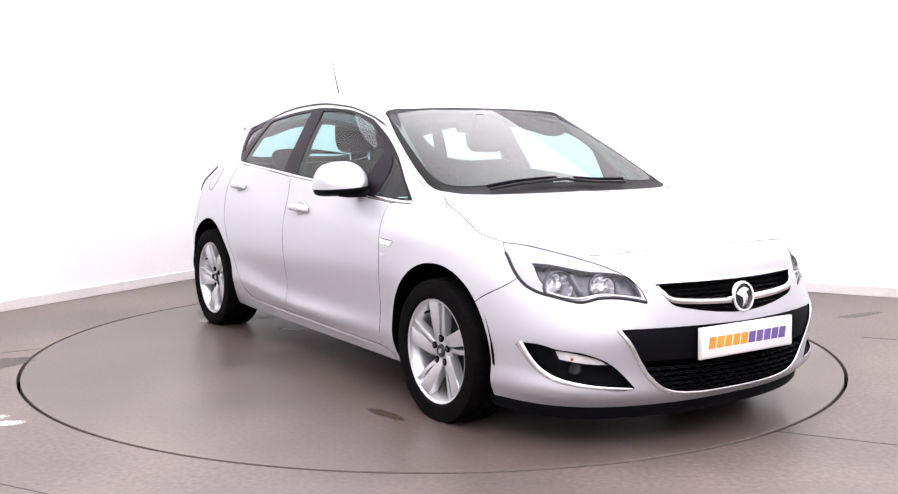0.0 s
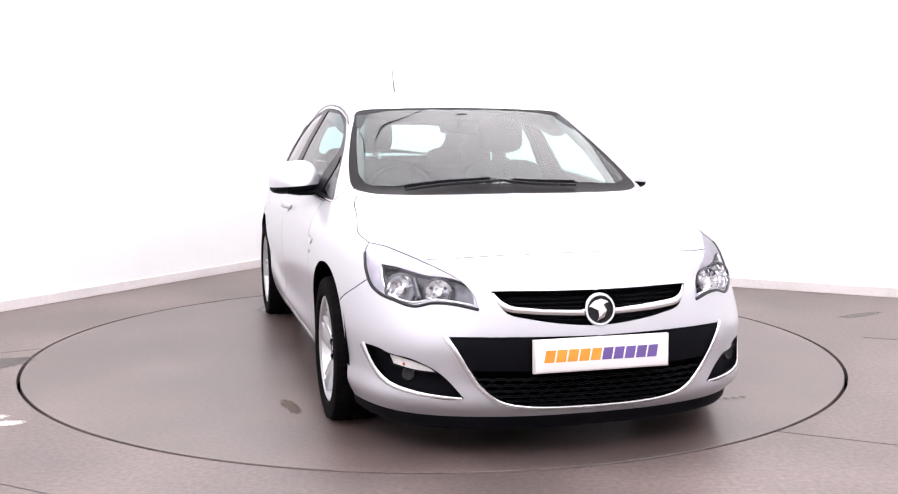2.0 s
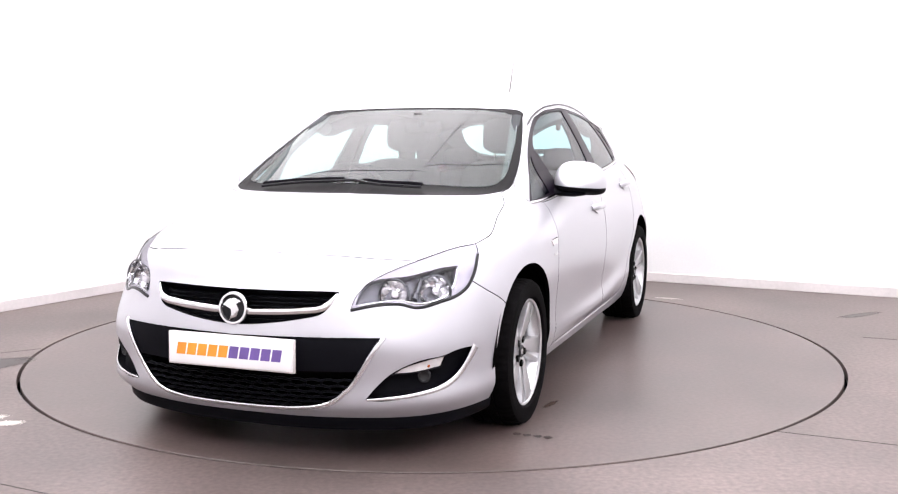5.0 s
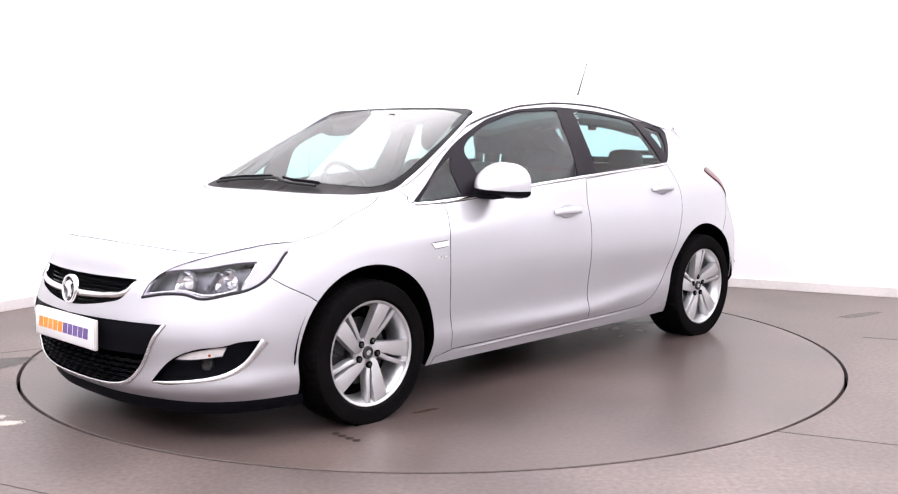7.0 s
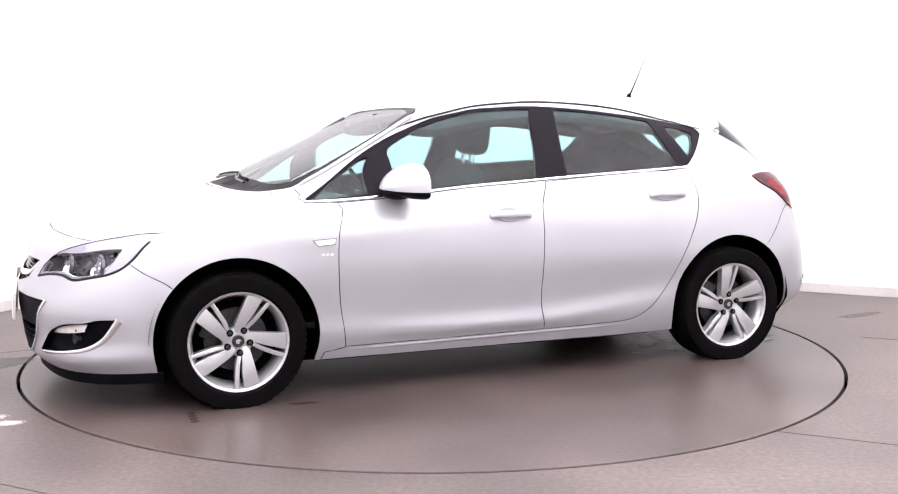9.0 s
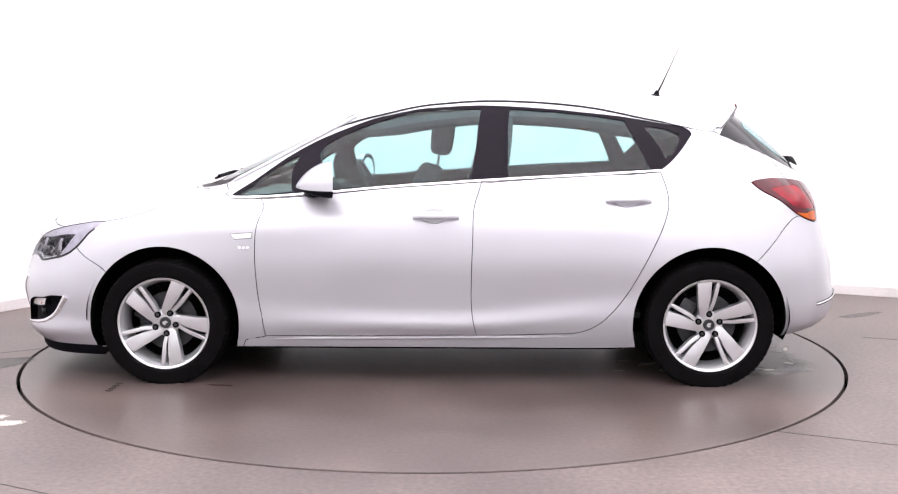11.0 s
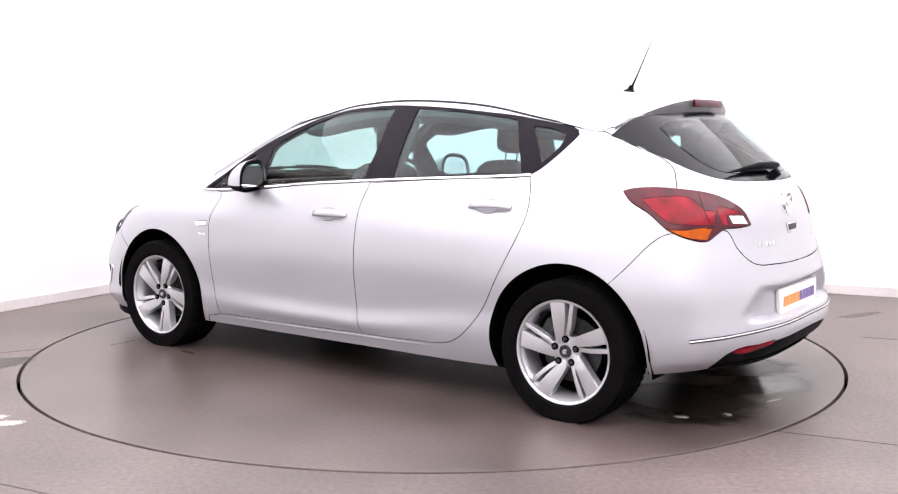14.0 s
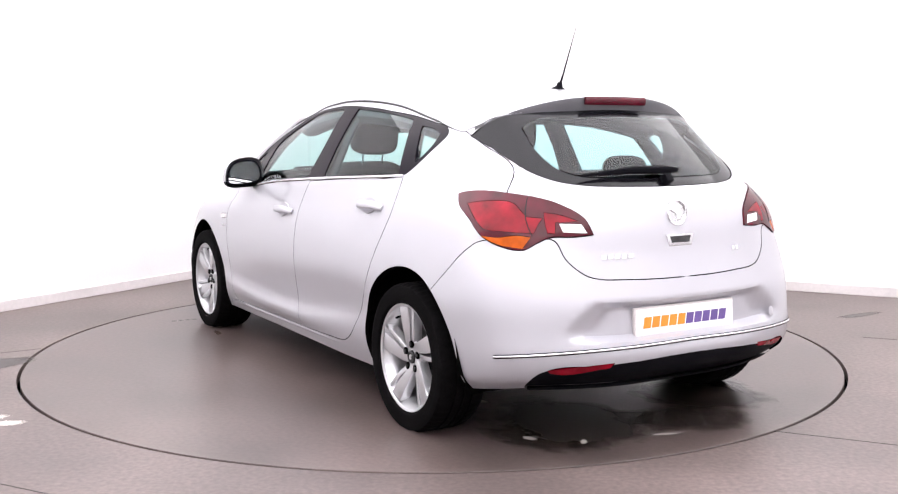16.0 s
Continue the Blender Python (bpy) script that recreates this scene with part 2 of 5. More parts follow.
# marks on the turntable, which turn with it
for k, (mat, centre, length, width, angle) in enumerate((
        (RUST, (1.12, -0.97), 0.42, 0.09, 8), (RUST, (1.02, 0.97), 0.22, 0.05, -8),
        (WET, (-1.88, -0.20), 0.80, 0.62, 60), (WET, (-1.78, 0.55), 0.70, 0.42, 20), (GRIME_SHADE, (-1.75, 0.13), 0.60, 0.30, 100), (WET, (-1.45, -0.75), 0.60, 0.40, 10),
        # the first two dark patches paint the bumper's shadow along with damp floor
        (GRIME_SHADE, (-1.66, 0.30), 1.15, 0.95, 10), (GRIME_SHADE, (-1.62, -0.50), 0.9, 0.7, 30), (SCUFF, (-1.16, 0.46), 0.22, 0.10, 30), (SCUFF, (-1.22, 0.60), 0.16, 0.07, 80), (SCUFF, (-1.05, 0.38), 0.12, 0.09, 10), (SCUFF, (-0.90, -0.50), 0.26, 0.06, 30),
        (SCUFF, (-0.98, 0.62), 0.14, 0.05, 5), (SCUFF, (-1.78, 0.58), 0.10, 0.06, 15), (SCUFF, (-2.02, 0.06), 0.22, 0.04, 70), (SCUFF, (-1.93, 0.42), 0.09, 0.04, 140))):
    stain("floor_mark", turntable, mat, centre, length, width, angle, 0.0006 + 0.00012 * k)
for k in range(4):
    stain("floor_mark", turntable, GRIME_SHADE, (1.53, 0.96 + 0.045 * k), 0.05, 0.05, 0, 0.0030)

# seams and scuffs on the fixed floor
for n, (a, b) in enumerate((((1.42, -1.74), (3.6, -2.75)), ((-1.55, -2.34), (-0.6, -2.82)), ((-2.27, -0.06), (-4.2, -1.3)), ((2.6, 0.2), (4.2, -0.5)))):
    d = Vector((b[0] - a[0], b[1] - a[1], 0))
    m = Matrix.Translation((*a, 0)) @ pose(0, 0, 0, 0, 0, math.degrees(math.atan2(d.y, d.x)))
    tagged(part("trim", box(bmesh.new(), 0, d.length, -0.003, 0.003, -0.002, 0.0012, m=m), SEAM, smooth=0), "dark seam between floor sheets", "floor seam", kind="structure")
for k, (mat, centre, length, width, angle) in enumerate(((SCUFF, (-1.84, -1.58), 0.22, 0.12, 10), (SCUFF, (-1.93, -1.50), 0.20, 0.10, 40), (SCUFF, (1.75, 1.66), 0.30, 0.10, -20), (GRIME_SHADE, (2.9, 0.95), 0.60, 0.12, 30),
                                                         (GRIME_SHADE, (3.15, 0.3), 0.5, 0.10, -10), (GRIME_SHADE, (-2.35, -0.45), 0.55, 0.35, 50), (GRIME_SHADE, (-2.6, -1.1), 0.5, 0.2, 30))):
    mark = stain("floor_mark", None, mat, centre, length, width, angle, 0.0006 + 0.00012 * k)
    tagged(mark, "pale worn scuff mark on the floor" if mat == SCUFF else "dark grimy mark on the floor", "floor mark", "marks on the floor")


# ---- the car's body: rails from the bottom edge up to the roof's middle, each from the nose round to the tail ----
def rail(text):
    return [[float(n) for n in p.split()] for p in text.split("|")]


RAILS = [
    rail("2.19 0 .175|2.17 .30 .175|2.08 .58 .175|1.93 .74 .175|1.70 .83 .18|1.3425 .85 .18|.95 .84 .18|.35 .84 .18|-.25 .84 .18|-.85 .84 .18|-1.34 .83 .20|-1.72 .80 .24|-1.93 .66 .27|-2.03 .35 .265|-2.05 0 .265"),
    rail("2.24 0 .23|2.222 .30 .23|2.128 .61 .235|1.965 .78 .24|1.70 .865 .25|1.34 .885 .25|.95 .868 .25|.35 .868 .25|-.25 .868 .25|-.85 .868 .25|-1.34 .87 .26|-1.72 .845 .29|-1.95 .715 .31|-2.09 .36 .315|-2.11 0 .315"),
    rail("2.258 0 .32|2.232 .31 .32|2.13 .595 .32|1.96 .768 .32|1.70 .865 .33|1.34 .90 .34|.95 .882 .315|.35 .891 .300|-.25 .893 .300|-.85 .889 .345|-1.34 .89 .35|-1.72 .865 .37|-1.965 .735 .385|-2.11 .37 .39|-2.135 0 .39"),
    rail("2.275 0 .45|2.25 .31 .45|2.15 .59 .45|1.97 .77 .45|1.70 .87 .45|1.34 .905 .46|.95 .885 .41|.35 .880 .385|-.25 .881 .385|-.85 .884 .45|-1.34 .905 .47|-1.72 .872 .48|-1.955 .735 .48|-2.09 .37 .47|-2.11 0 .47"),
    rail("2.255 0 .56|2.23 .31 .56|2.13 .55 .56|1.95 .745 .57|1.70 .86 .57|1.34 .905 .57|.95 .90 .57|.35 .903 .57|-.25 .905 .57|-.85 .903 .58|-1.34 .905 .59|-1.72 .872 .59|-1.94 .735 .585|-2.08 .37 .57|-2.10 0 .565"),
    rail("2.22 0 .66|2.19 .31 .66|2.10 .52 .66|1.93 .70 .67|1.70 .835 .68|1.34 .895 .69|.95 .90 .68|.35 .905 .68|-.25 .905 .68|-.85 .90 .69|-1.34 .89 .70|-1.72 .852 .69|-1.925 .715 .68|-2.05 .36 .66|-2.075 0 .655"),
    rail("2.14 0 .775|2.115 .31 .77|2.02 .51 .765|1.86 .67 .765|1.68 .79 .775|1.34 .865 .80|.95 .89 .79|.35 .892 .79|-.25 .892 .79|-.85 .885 .79|-1.34 .865 .80|-1.70 .828 .80|-1.90 .69 .79|-2.015 .35 .77|-2.04 0 .765"),
    rail("1.80 0 .88|1.78 .29 .875|1.72 .48 .86|1.62 .62 .85|1.48 .71 .86|1.25 .79 .885|.95 .83 .885|.35 .862 .885|-.25 .862 .89|-.85 .845 .91|-1.34 .82 .93|-1.68 .785 .93|-1.86 .675 .915|-1.985 .34 .895|-2.01 0 .89"),
    rail("1.22 0 .968|1.20 .29 .972|1.15 .50 .98|1.10 .62 .985|1.05 .71 .985|1.03 .77 .955|1.0 .80 .925|.35 .83 .965|-.25 .825 1.005|-.85 .79 1.04|-1.25 .735 1.07|-1.55 .675 1.08|-1.785 .57 1.05|-1.92 .31 1.035|-1.955 0 1.033"),
    rail(".78 0 1.18|.77 .28 1.18|.755 .46 1.175|.735 .585 1.17|.715 .655 1.165|.70 .688 1.15|.62 .712 1.12|.25 .735 1.15|-.25 .728 1.195|-.80 .705 1.205|-1.18 .68 1.19|-1.48 .64 1.165|-1.66 .52 1.18|-1.77 .28 1.185|-1.80 0 1.185"),
    rail(".30 0 1.384|.305 .25 1.380|.33 .42 1.371|.36 .51 1.360|.385 .566 1.348|.36 .597 1.325|.28 .607 1.318|.05 .612 1.36|-.28 .612 1.385|-.75 .60 1.36|-1.10 .60 1.30|-1.38 .625 1.25|-1.50 .50 1.32|-1.57 .27 1.345|-1.60 0 1.35"),
    rail(".22 0 1.412|.22 .22 1.408|.22 .38 1.400|.22 .47 1.392|.22 .515 1.384|.18 .54 1.378|.10 .555 1.388|-.05 .555 1.418|-.3 .555 1.440|-.75 .55 1.425|-1.08 .54 1.375|-1.28 .53 1.345|-1.42 .45 1.365|-1.50 .24 1.385|-1.53 0 1.39"),
    rail(".05 0 1.448|.05 .12 1.447|.05 .20 1.443|.05 .26 1.438|.04 .30 1.434|.0 .33 1.436|-.08 .34 1.446|-.20 .34 1.468|-.35 .34 1.478|-.70 .335 1.466|-1.0 .33 1.44|-1.2 .31 1.42|-1.32 .25 1.415|-1.38 .14 1.415|-1.41 0 1.415"),
    rail("-.15 0 1.46|-.16 0 1.46|-.18 0 1.462|-.20 0 1.464|-.22 0 1.465|-.26 0 1.467|-.32 0 1.47|-.42 0 1.475|-.55 0 1.477|-.75 0 1.473|-.92 0 1.466|-1.05 0 1.457|-1.14 0 1.448|-1.22 0 1.44|-1.28 0 1.433"),
]
CAGE = np.array(RAILS)
NV, NU = CAGE.shape[0] - 1, CAGE.shape[1] - 1
PADDED = np.concatenate([2 * CAGE[:1] - CAGE[1:2], CAGE, CAGE[-2:-1] * (1, -1, 1)], 0)
PADDED = np.concatenate([PADDED[:, 1:2] * (1, -1, 1), PADDED, PADDED[:, -2:-1] * (1, -1, 1)], 1)


def basis(t):
    """Weights of four neighbours, softened between an interpolating and a smoothing curve."""
    a = np.stack([-t + 2 * t**2 - t**3, 2 - 5 * t**2 + 3 * t**3, t + 4 * t**2 - 3 * t**3, -t**2 + t**3], -1) / 2
    b = np.stack([(1 - t) ** 3, 4 - 6 * t**2 + 3 * t**3, 1 + 3 * t + 3 * t**2 - 3 * t**3, t**3], -1) / 6
    return 0.75 * a + 0.25 * b


def loft(u, v):
    u, v = np.clip(np.asarray(u, float), 0, NU), np.clip(np.asarray(v, float), 0, NV)
    i, j = np.minimum(u.astype(int), NU - 1), np.minimum(v.astype(int), NV - 1)
    wu, wv = basis(u - i), basis(v - j)
    out = np.zeros(u.shape + (3,))
    for a in range(4):
        for b in range(4):
            out += (wu[..., a] * wv[..., b])[..., None] * PADDED[j + b, i + a]
    return out


def skin(u, v):
    """Points of the body's outer face at station u and rail v (arrays); the glass band between rails 8 and 10 is one even curve."""
    u, v = np.asarray(u, float), np.asarray(v, float)
    u, v = np.broadcast_arrays(u, v)
    out, glazed = loft(u, v), (v > 8) & (v < 10)
    if glazed.any():
        w, t = u[glazed], (v[glazed] - 8)[..., None]
        a, b, c = (loft(w, 0 * w + k) for k in (8, 9, 10))
        out[glazed] = (t - 1) * (t - 2) / 2 * a + t * (2 - t) * b + t * (t - 1) / 2 * c
    return out


def skin_normal(u, v):
    e = 0.02
    du = skin(np.clip(u + e, 0, NU), v) - skin(np.clip(u - e, 0, NU), v)
    dv = skin(u, np.clip(v + e, 0, NV)) - skin(u, np.clip(v - e, 0, NV))
    n = np.cross(du, dv)
    size = np.linalg.norm(n, axis=-1, keepdims=True)
    n = np.where(size > 1e-9, n / np.maximum(size, 1e-9), (0, 0, 1))
    return np.where((np.asarray(v) > NV - 0.1)[..., None], (0.0, 0.0, 1.0), n)


# outlines of panels and lamps on the skin: station and rail of each corner
OUTLINE = {
    "headlamp": strip_pts("3.89 6.29|3.89 5.88|3.72 5.27|3.5 4.75|3.25 4.49|2.95 4.36|2.56 4.25|2.31 4.44|1.98 4.47|1.57 4.32|1.67 4.83|1.93 5.33|2.25 5.64|2.56 5.86|3 6.11|3.47 6.28"),
    "lamp_inner": strip_pts("3.42 5.59|3.09 5.58|2.54 5.41|1.9 5.29|1.73 4.97|1.65 4.51|2.1 4.59|2.33 4.6|2.56 4.35|2.9 4.39|3.16 4.57|3.33 5.05"),
    "upper_grille": strip_pts("-0.25 4.95|0.57 4.96|0.94 4.97|1.38 4.96|1.26 4.52|1.16 4.22|0.85 4|0.43 3.81|-0.25 3.69"),
    "grille_bar": strip_pts("1.38 4.92|1.23 4.54|0.85 4.4|0.5 4.35|-0.25 4.29|-0.25 4.04|0.5 4.09|0.85 4.18|1.13 4.31"),
    "intake": strip_pts("-0.25 3.35|0.56 3.38|1.15 3.4|1.98 3.36|1.79 2.96|1.61 2.4|1.42 1.82|1.18 1.19|0.83 0.91|0.47 0.82|-0.25 0.78"),
    "intake_mesh": strip_pts("-0.25 2.33|0.71 2.34|1.15 2.35|1.59 2.35|1.42 1.82|1.18 1.19|0.83 0.91|0.47 0.82|-0.25 0.78"),
    "fog_recess": strip_pts("3.46 2.81|3.1 2.79|2.87 2.69|2.42 2.6|2.01 2.28|1.8 1.87|1.64 1.35|1.8 1.26|2.35 1.43|2.83 1.58|3.15 1.96|3.33 2.34"),
    "indicator": strip_pts("2.92 2.66|2.64 2.62|2.18 2.42|2.02 2.24|2.4 2.27|2.83 2.37"),
    "screen": strip_pts("-0.2 7.93|1.2 7.88|2.1 7.85|3.25 7.86|3.94 7.97|4.15 8.15|4.3 8.9|4.28 9.5|4.15 10.02|3.8 10.06|1.9 9.99|0.87 9.98|-0.2 9.98"),
    "screen_glass": strip_pts("-0.2 8.14|1.1 8.13|3.06 8.06|3.42 8.14|3.6 8.93|3.62 9.41|3.5 9.86|1.8 9.92|0.83 9.92|-0.2 9.92"),
    "bonnet": strip_pts("-0.3 7.9|1.2 7.84|2.1 7.8|3.25 7.8|3.95 7.8|4.28 7.6|4.42 7.3|4.45 6.9|4.3 6.5|3.9 6.29|3.2 5.9|2.68 5.92|1.31 6.08|0.62 6.1|-0.3 6.1"),
    "front_bumper": strip_pts("-0.3 -0.3|5.4 -0.3|5 2.5|4.6 3.5|4.26 3.83|4.12 4.11|3.83 4.54|3.6 4.95|3.4 5.3|3 5.95|2.68 5.95|1.31 6.2|-0.3 6.2"),
    "wing": strip_pts("2.5 6.5|3 4.5|4.3 2.5|5.2 -0.3|5.95 -0.3|6 0.54|6.19 0.8|6.17 2.19|6.13 3.52|6.12 4.75|6.14 6.02|6.25 7.72|6.05 7.95|5.86 7.93|5.2 7.98|4.6 7.99|4.1 8|3.9 7.95|3.5 7.4|3.5 6.6"),
    "door_f": strip_pts("6.25 7.72|6.14 6.02|6.12 4.75|6.13 3.52|6.17 2.19|6.19 0.86|6.72 0.88|7.35 0.94|7.92 1.01|7.88 3.02|7.88 3.84|7.89 5.45|7.9 6.87|7.96 7.96|7.69 7.95|7.21 7.95|6.68 7.81"),
    "door_r": strip_pts("7.7 7.9|7.7 5|7.7 1.02|7.9 0.99|8.49 1.08|8.77 1.21|8.92 1.64|9.06 2.35|9.24 3.51|9.42 5.04|9.54 6.42|9.58 7.4|9.6 7.92|8.8 7.96"),
    "dlo": strip_pts("5.86 7.91|5.61 8.4|5.2 8.81|5.1 9.24|5.38 9.68|5.8 9.98|6.6 10.09|7.32 10.02|7.93 9.98|8.17 9.96|8.63 9.92|9.08 9.88|9.57 9.91|10.05 9.9|10.48 9.82|10.46 9.57|10.14 8.87|9.78 8.2|9.6 7.98|8.8 8.01|8.12 8.02|7.69 8.01|7.2 8.01|6.67 7.9"),
    "glass_a": strip_pts("5.96 7.98|5.85 8.21|5.72 8.41|5.56 8.68|5.50 8.92|5.64 8.97|5.98 8.72|6.27 8.40|6.46 8.04|6.25 8.01"),
    "glass_b": strip_pts("6.68 8.02|6.61 8.27|6.48 8.58|6.22 8.93|5.80 9.25|5.72 9.48|5.88 9.75|6.25 9.92|6.74 9.99|7.36 9.95|7.86 9.91|7.91 8.83|7.87 8.05|7.22 8.05"),
    "glass_c": strip_pts("8.2 9.9|8.64 9.85|9.08 9.8|9.48 9.77|9.49 8.93|9.49 8.03|8.78 8.06|8.18 8.05|8.19 8.94"),
    "glass_d": strip_pts("9.74 9.64|10.02 9.66|10.24 9.50|10.08 8.98|9.86 8.50|9.77 8.36"),
    "roof": strip_pts("-0.3 9.95|3.9 10|4.2 10|4.5 9.75|5 9.82|5.6 10.08|6.2 10.29|6.8 10.29|7.35 10.23|8 10.21|8.58 10.19|9.1 10.13|9.72 10.03|10.23 10|10.6 9.96|11.05 9.9|11.35 10.02|12.3 10.02|14.3 10.02|14.3 13.3|-0.3 13.3"),
    "tail": strip_pts("10.75 7.43|10.87 7.49|11.82 7.62|12.18 7.58|12.44 7.45|12.74 7.08|12.83 6.63|12.59 6.54|12.36 6.5|12.2 6.31|12.01 6.07|11.64 6.16|11.33 6.4|11.05 6.83|10.8 7.18"),
    "amber": strip_pts("11.33 6.4|11.64 6.4|11.96 6.5|12.13 6.47|12.01 6.11|11.64 6.19"),
    "white": strip_pts("12.46 6.91|12.7 6.92|12.76 6.66|12.5 6.67"),
    "tail_glow": strip_pts("10.97 7.22|11.35 7.33|11.84 7.37|12.08 7.04|12.27 7.03|12.17 6.59|11.77 6.59|11.38 6.61|11.15 6.89"),
    "tail_glow_in": strip_pts("12.28 7.19|12.46 7.15|12.67 7|12.42 6.94|12.41 6.62|12.33 6.62"),
    "hatch_glass": strip_pts("11.06 9.68|11.45 9.93|12.3 9.97|13 9.98|14.3 9.98|14.3 7.95|13.37 7.97|12.64 8|12.3 8.11|11.87 8.45"),
    "rear_clear": strip_pts("12.15 9.58|12.4 9.74|13.17 9.76|14.3 9.76|14.3 8.2|13.2 8.2|12.72 8.24|12.45 8.42|12.2 9.0"),
    "tailgate": strip_pts("11 9.95|11.4 10.02|14.3 10.02|14.3 5.14|13.66 5.14|13.2 5.17|12.79 5.23|12.66 5.42|12.5 5.86|12.4 6.4|12.2 6.5|11.68 7.5|11.75 8.42|11.3 9.2"),
    "rear_bumper": strip_pts("14.3 -0.3|10.4 -0.3|10.3 3|10.61 4.5|11.21 6.15|11.6 6.35|12.25 6.5|14.3 6.5"),
    "diffuser": strip_pts("11.95 -0.3|12 0.55|12.21 1.4|12.85 1.6|13.66 1.78|14.3 1.85|14.3 -0.3"),
    "refl": strip_pts("12.28 1.51|12.95 1.72|12.91 1.46|12.31 1.34"),
    "handle": strip_pts("13.76 6.62|13.96 6.59|13.95 6.23|13.77 6.24"),
    "rep": strip_pts("5.88 5.61|6.1 5.68|6.09 5.44|5.93 5.38"),
    "plate_recess": strip_pts("12.52 3.08|12.65 3.6|12.84 4.05|13.16 4.22|13.84 4.26|14.3 4.26|14.3 2.75|13.5 2.75"),
    "lamp_strip": strip_pts("3.41 5.48|3.28 4.91|3.1 4.56|2.91 4.43|2.6 4.39|2.32 4.58|2.04 4.57|1.7 4.49"),
    "fog_trim": strip_pts("3.47 2.8|3.33 2.43|3.14 2.03|2.84 1.68|2.35 1.46|1.93 1.36|1.66 1.32"),
    "strip": strip_pts("11.63 2.19|12.23 2.29|13.12 2.43|13.86 2.49"),
    "tail_split": strip_pts("12.02 7.62|12.2 7.06|12.33 6.48"),
    "bowls": strip_pts("3.02 4.86|2.33 4.94"),
    "fogc": strip_pts("2.56 2.09"),
}


def side_uv(x, z, u0, v0=3.0):
    """Station and rail of the side's point at x and height z."""
    q = np.array([u0, v0])
    for _ in range(25):
        p = skin(q[0], q[1])[[0, 2]] - (x, z)
        j = np.stack([(skin(q[0] + 1e-3, q[1])[[0, 2]] - skin(q[0] - 1e-3, q[1])[[0, 2]]) / 2e-3, (skin(q[0], q[1] + 1e-3)[[0, 2]] - skin(q[0], q[1] - 1e-3)[[0, 2]]) / 2e-3], -1)
        q = np.clip(q - np.clip(np.linalg.solve(j.T @ j + np.eye(2) * 1e-6, j.T @ p), -0.5, 0.5), (0.02, 0), (NU - 0.02, NV))
    return tuple(q)


WHEELS = ((1.3425, 5.0), (-1.3425, 10.0))
for key, (wx, wu) in zip(("arch_front", "arch_rear"), WHEELS):
    r = 0.372 if wx > 0 else 0.374
    arc = [side_uv(wx + r * math.cos(a), 0.312 + r * math.sin(a), wu - 1.0 * math.cos(a), 1 + 3.5 * max(0, math.sin(a))) for a in np.radians(np.linspace(-16, 196, 40))]
    OUTLINE[key] = [(arc[0][0], -0.3), *arc, (arc[-1][0], -0.3)]


def rounded(poly, closed=True, steps=5):
    """Runs a soft curve through an outline and keeps its sharp corners."""
    p = np.array(poly, float)
    k = len(p)
    world_p = skin(p[:, 0], p[:, 1]) + np.stack([0 * p[:, 0], np.minimum(p[:, 0], 0) + np.maximum(p[:, 0] - NU, 0), np.minimum(p[:, 1], 0) + np.maximum(p[:, 1] - NV, 0)], -1)
    out = []
    for i in range(k if closed else k - 1):
        a, b = p[i], p[(i + 1) % k]

        def tangent(j):
            before, after = world_p[(j - 1) % k], world_p[(j + 1) % k]
            d0, d1 = world_p[j] - before, after - world_p[j]
            cosine = d0 @ d1 / max(np.linalg.norm(d0) * np.linalg.norm(d1), 1e-9)
            if cosine < 0.62 or (not closed and j in (0, k - 1)):
                return b - a
            l0, l1 = np.linalg.norm(d0), np.linalg.norm(d1)
            mean = (p[j] - p[(j - 1) % k]) / max(l0, 1e-6) + (p[(j + 1) % k] - p[j]) / max(l1, 1e-6)
            return mean / 2 * np.linalg.norm(world_p[(i + 1) % k] - world_p[i])

        ta, tb = tangent(i), tangent((i + 1) % k)
        for s in range(steps):
            t = s / steps
            out.append((2 * t**3 - 3 * t**2 + 1) * a + (t**3 - 2 * t**2 + t) * ta + (3 * t**2 - 2 * t**3) * b + (t**3 - t**2) * tb)
    if not closed:
        out.append(p[-1])
    return np.array(out)


CURVES = {n: rounded(p, n not in ("lamp_strip", "fog_trim", "strip", "tail_split")) for n, p in OUTLINE.items() if n not in ("bowls", "fogc")}
CUTS = ["arch_front", "arch_rear", "lamp_inner", "headlamp", "upper_grille", "intake_mesh", "intake", "indicator", "fog_recess", "screen_glass", "screen", "glass_a", "glass_b", "glass_c", "glass_d", "dlo",
        "amber", "white", "tail_glow", "tail_glow_in", "tail", "rear_clear", "hatch_glass", "refl", "diffuser", "rep", "door_f", "door_r", "bonnet", "front_bumper", "tailgate", "rear_bumper", "wing", "roof"]
SX, SY = 0.42, 0.13


def inside(points, poly):
    x, y = points[:, 0], points[:, 1]
    hit = np.zeros(len(points), bool)
    for (x0, y0), (x1, y1) in zip(poly, np.roll(poly, -1, 0)):
        if y0 != y1:
            hit ^= ((y0 > y) != (y1 > y)) & (x < (x1 - x0) * (y - y0) / (y1 - y0) + x0)
    return hit


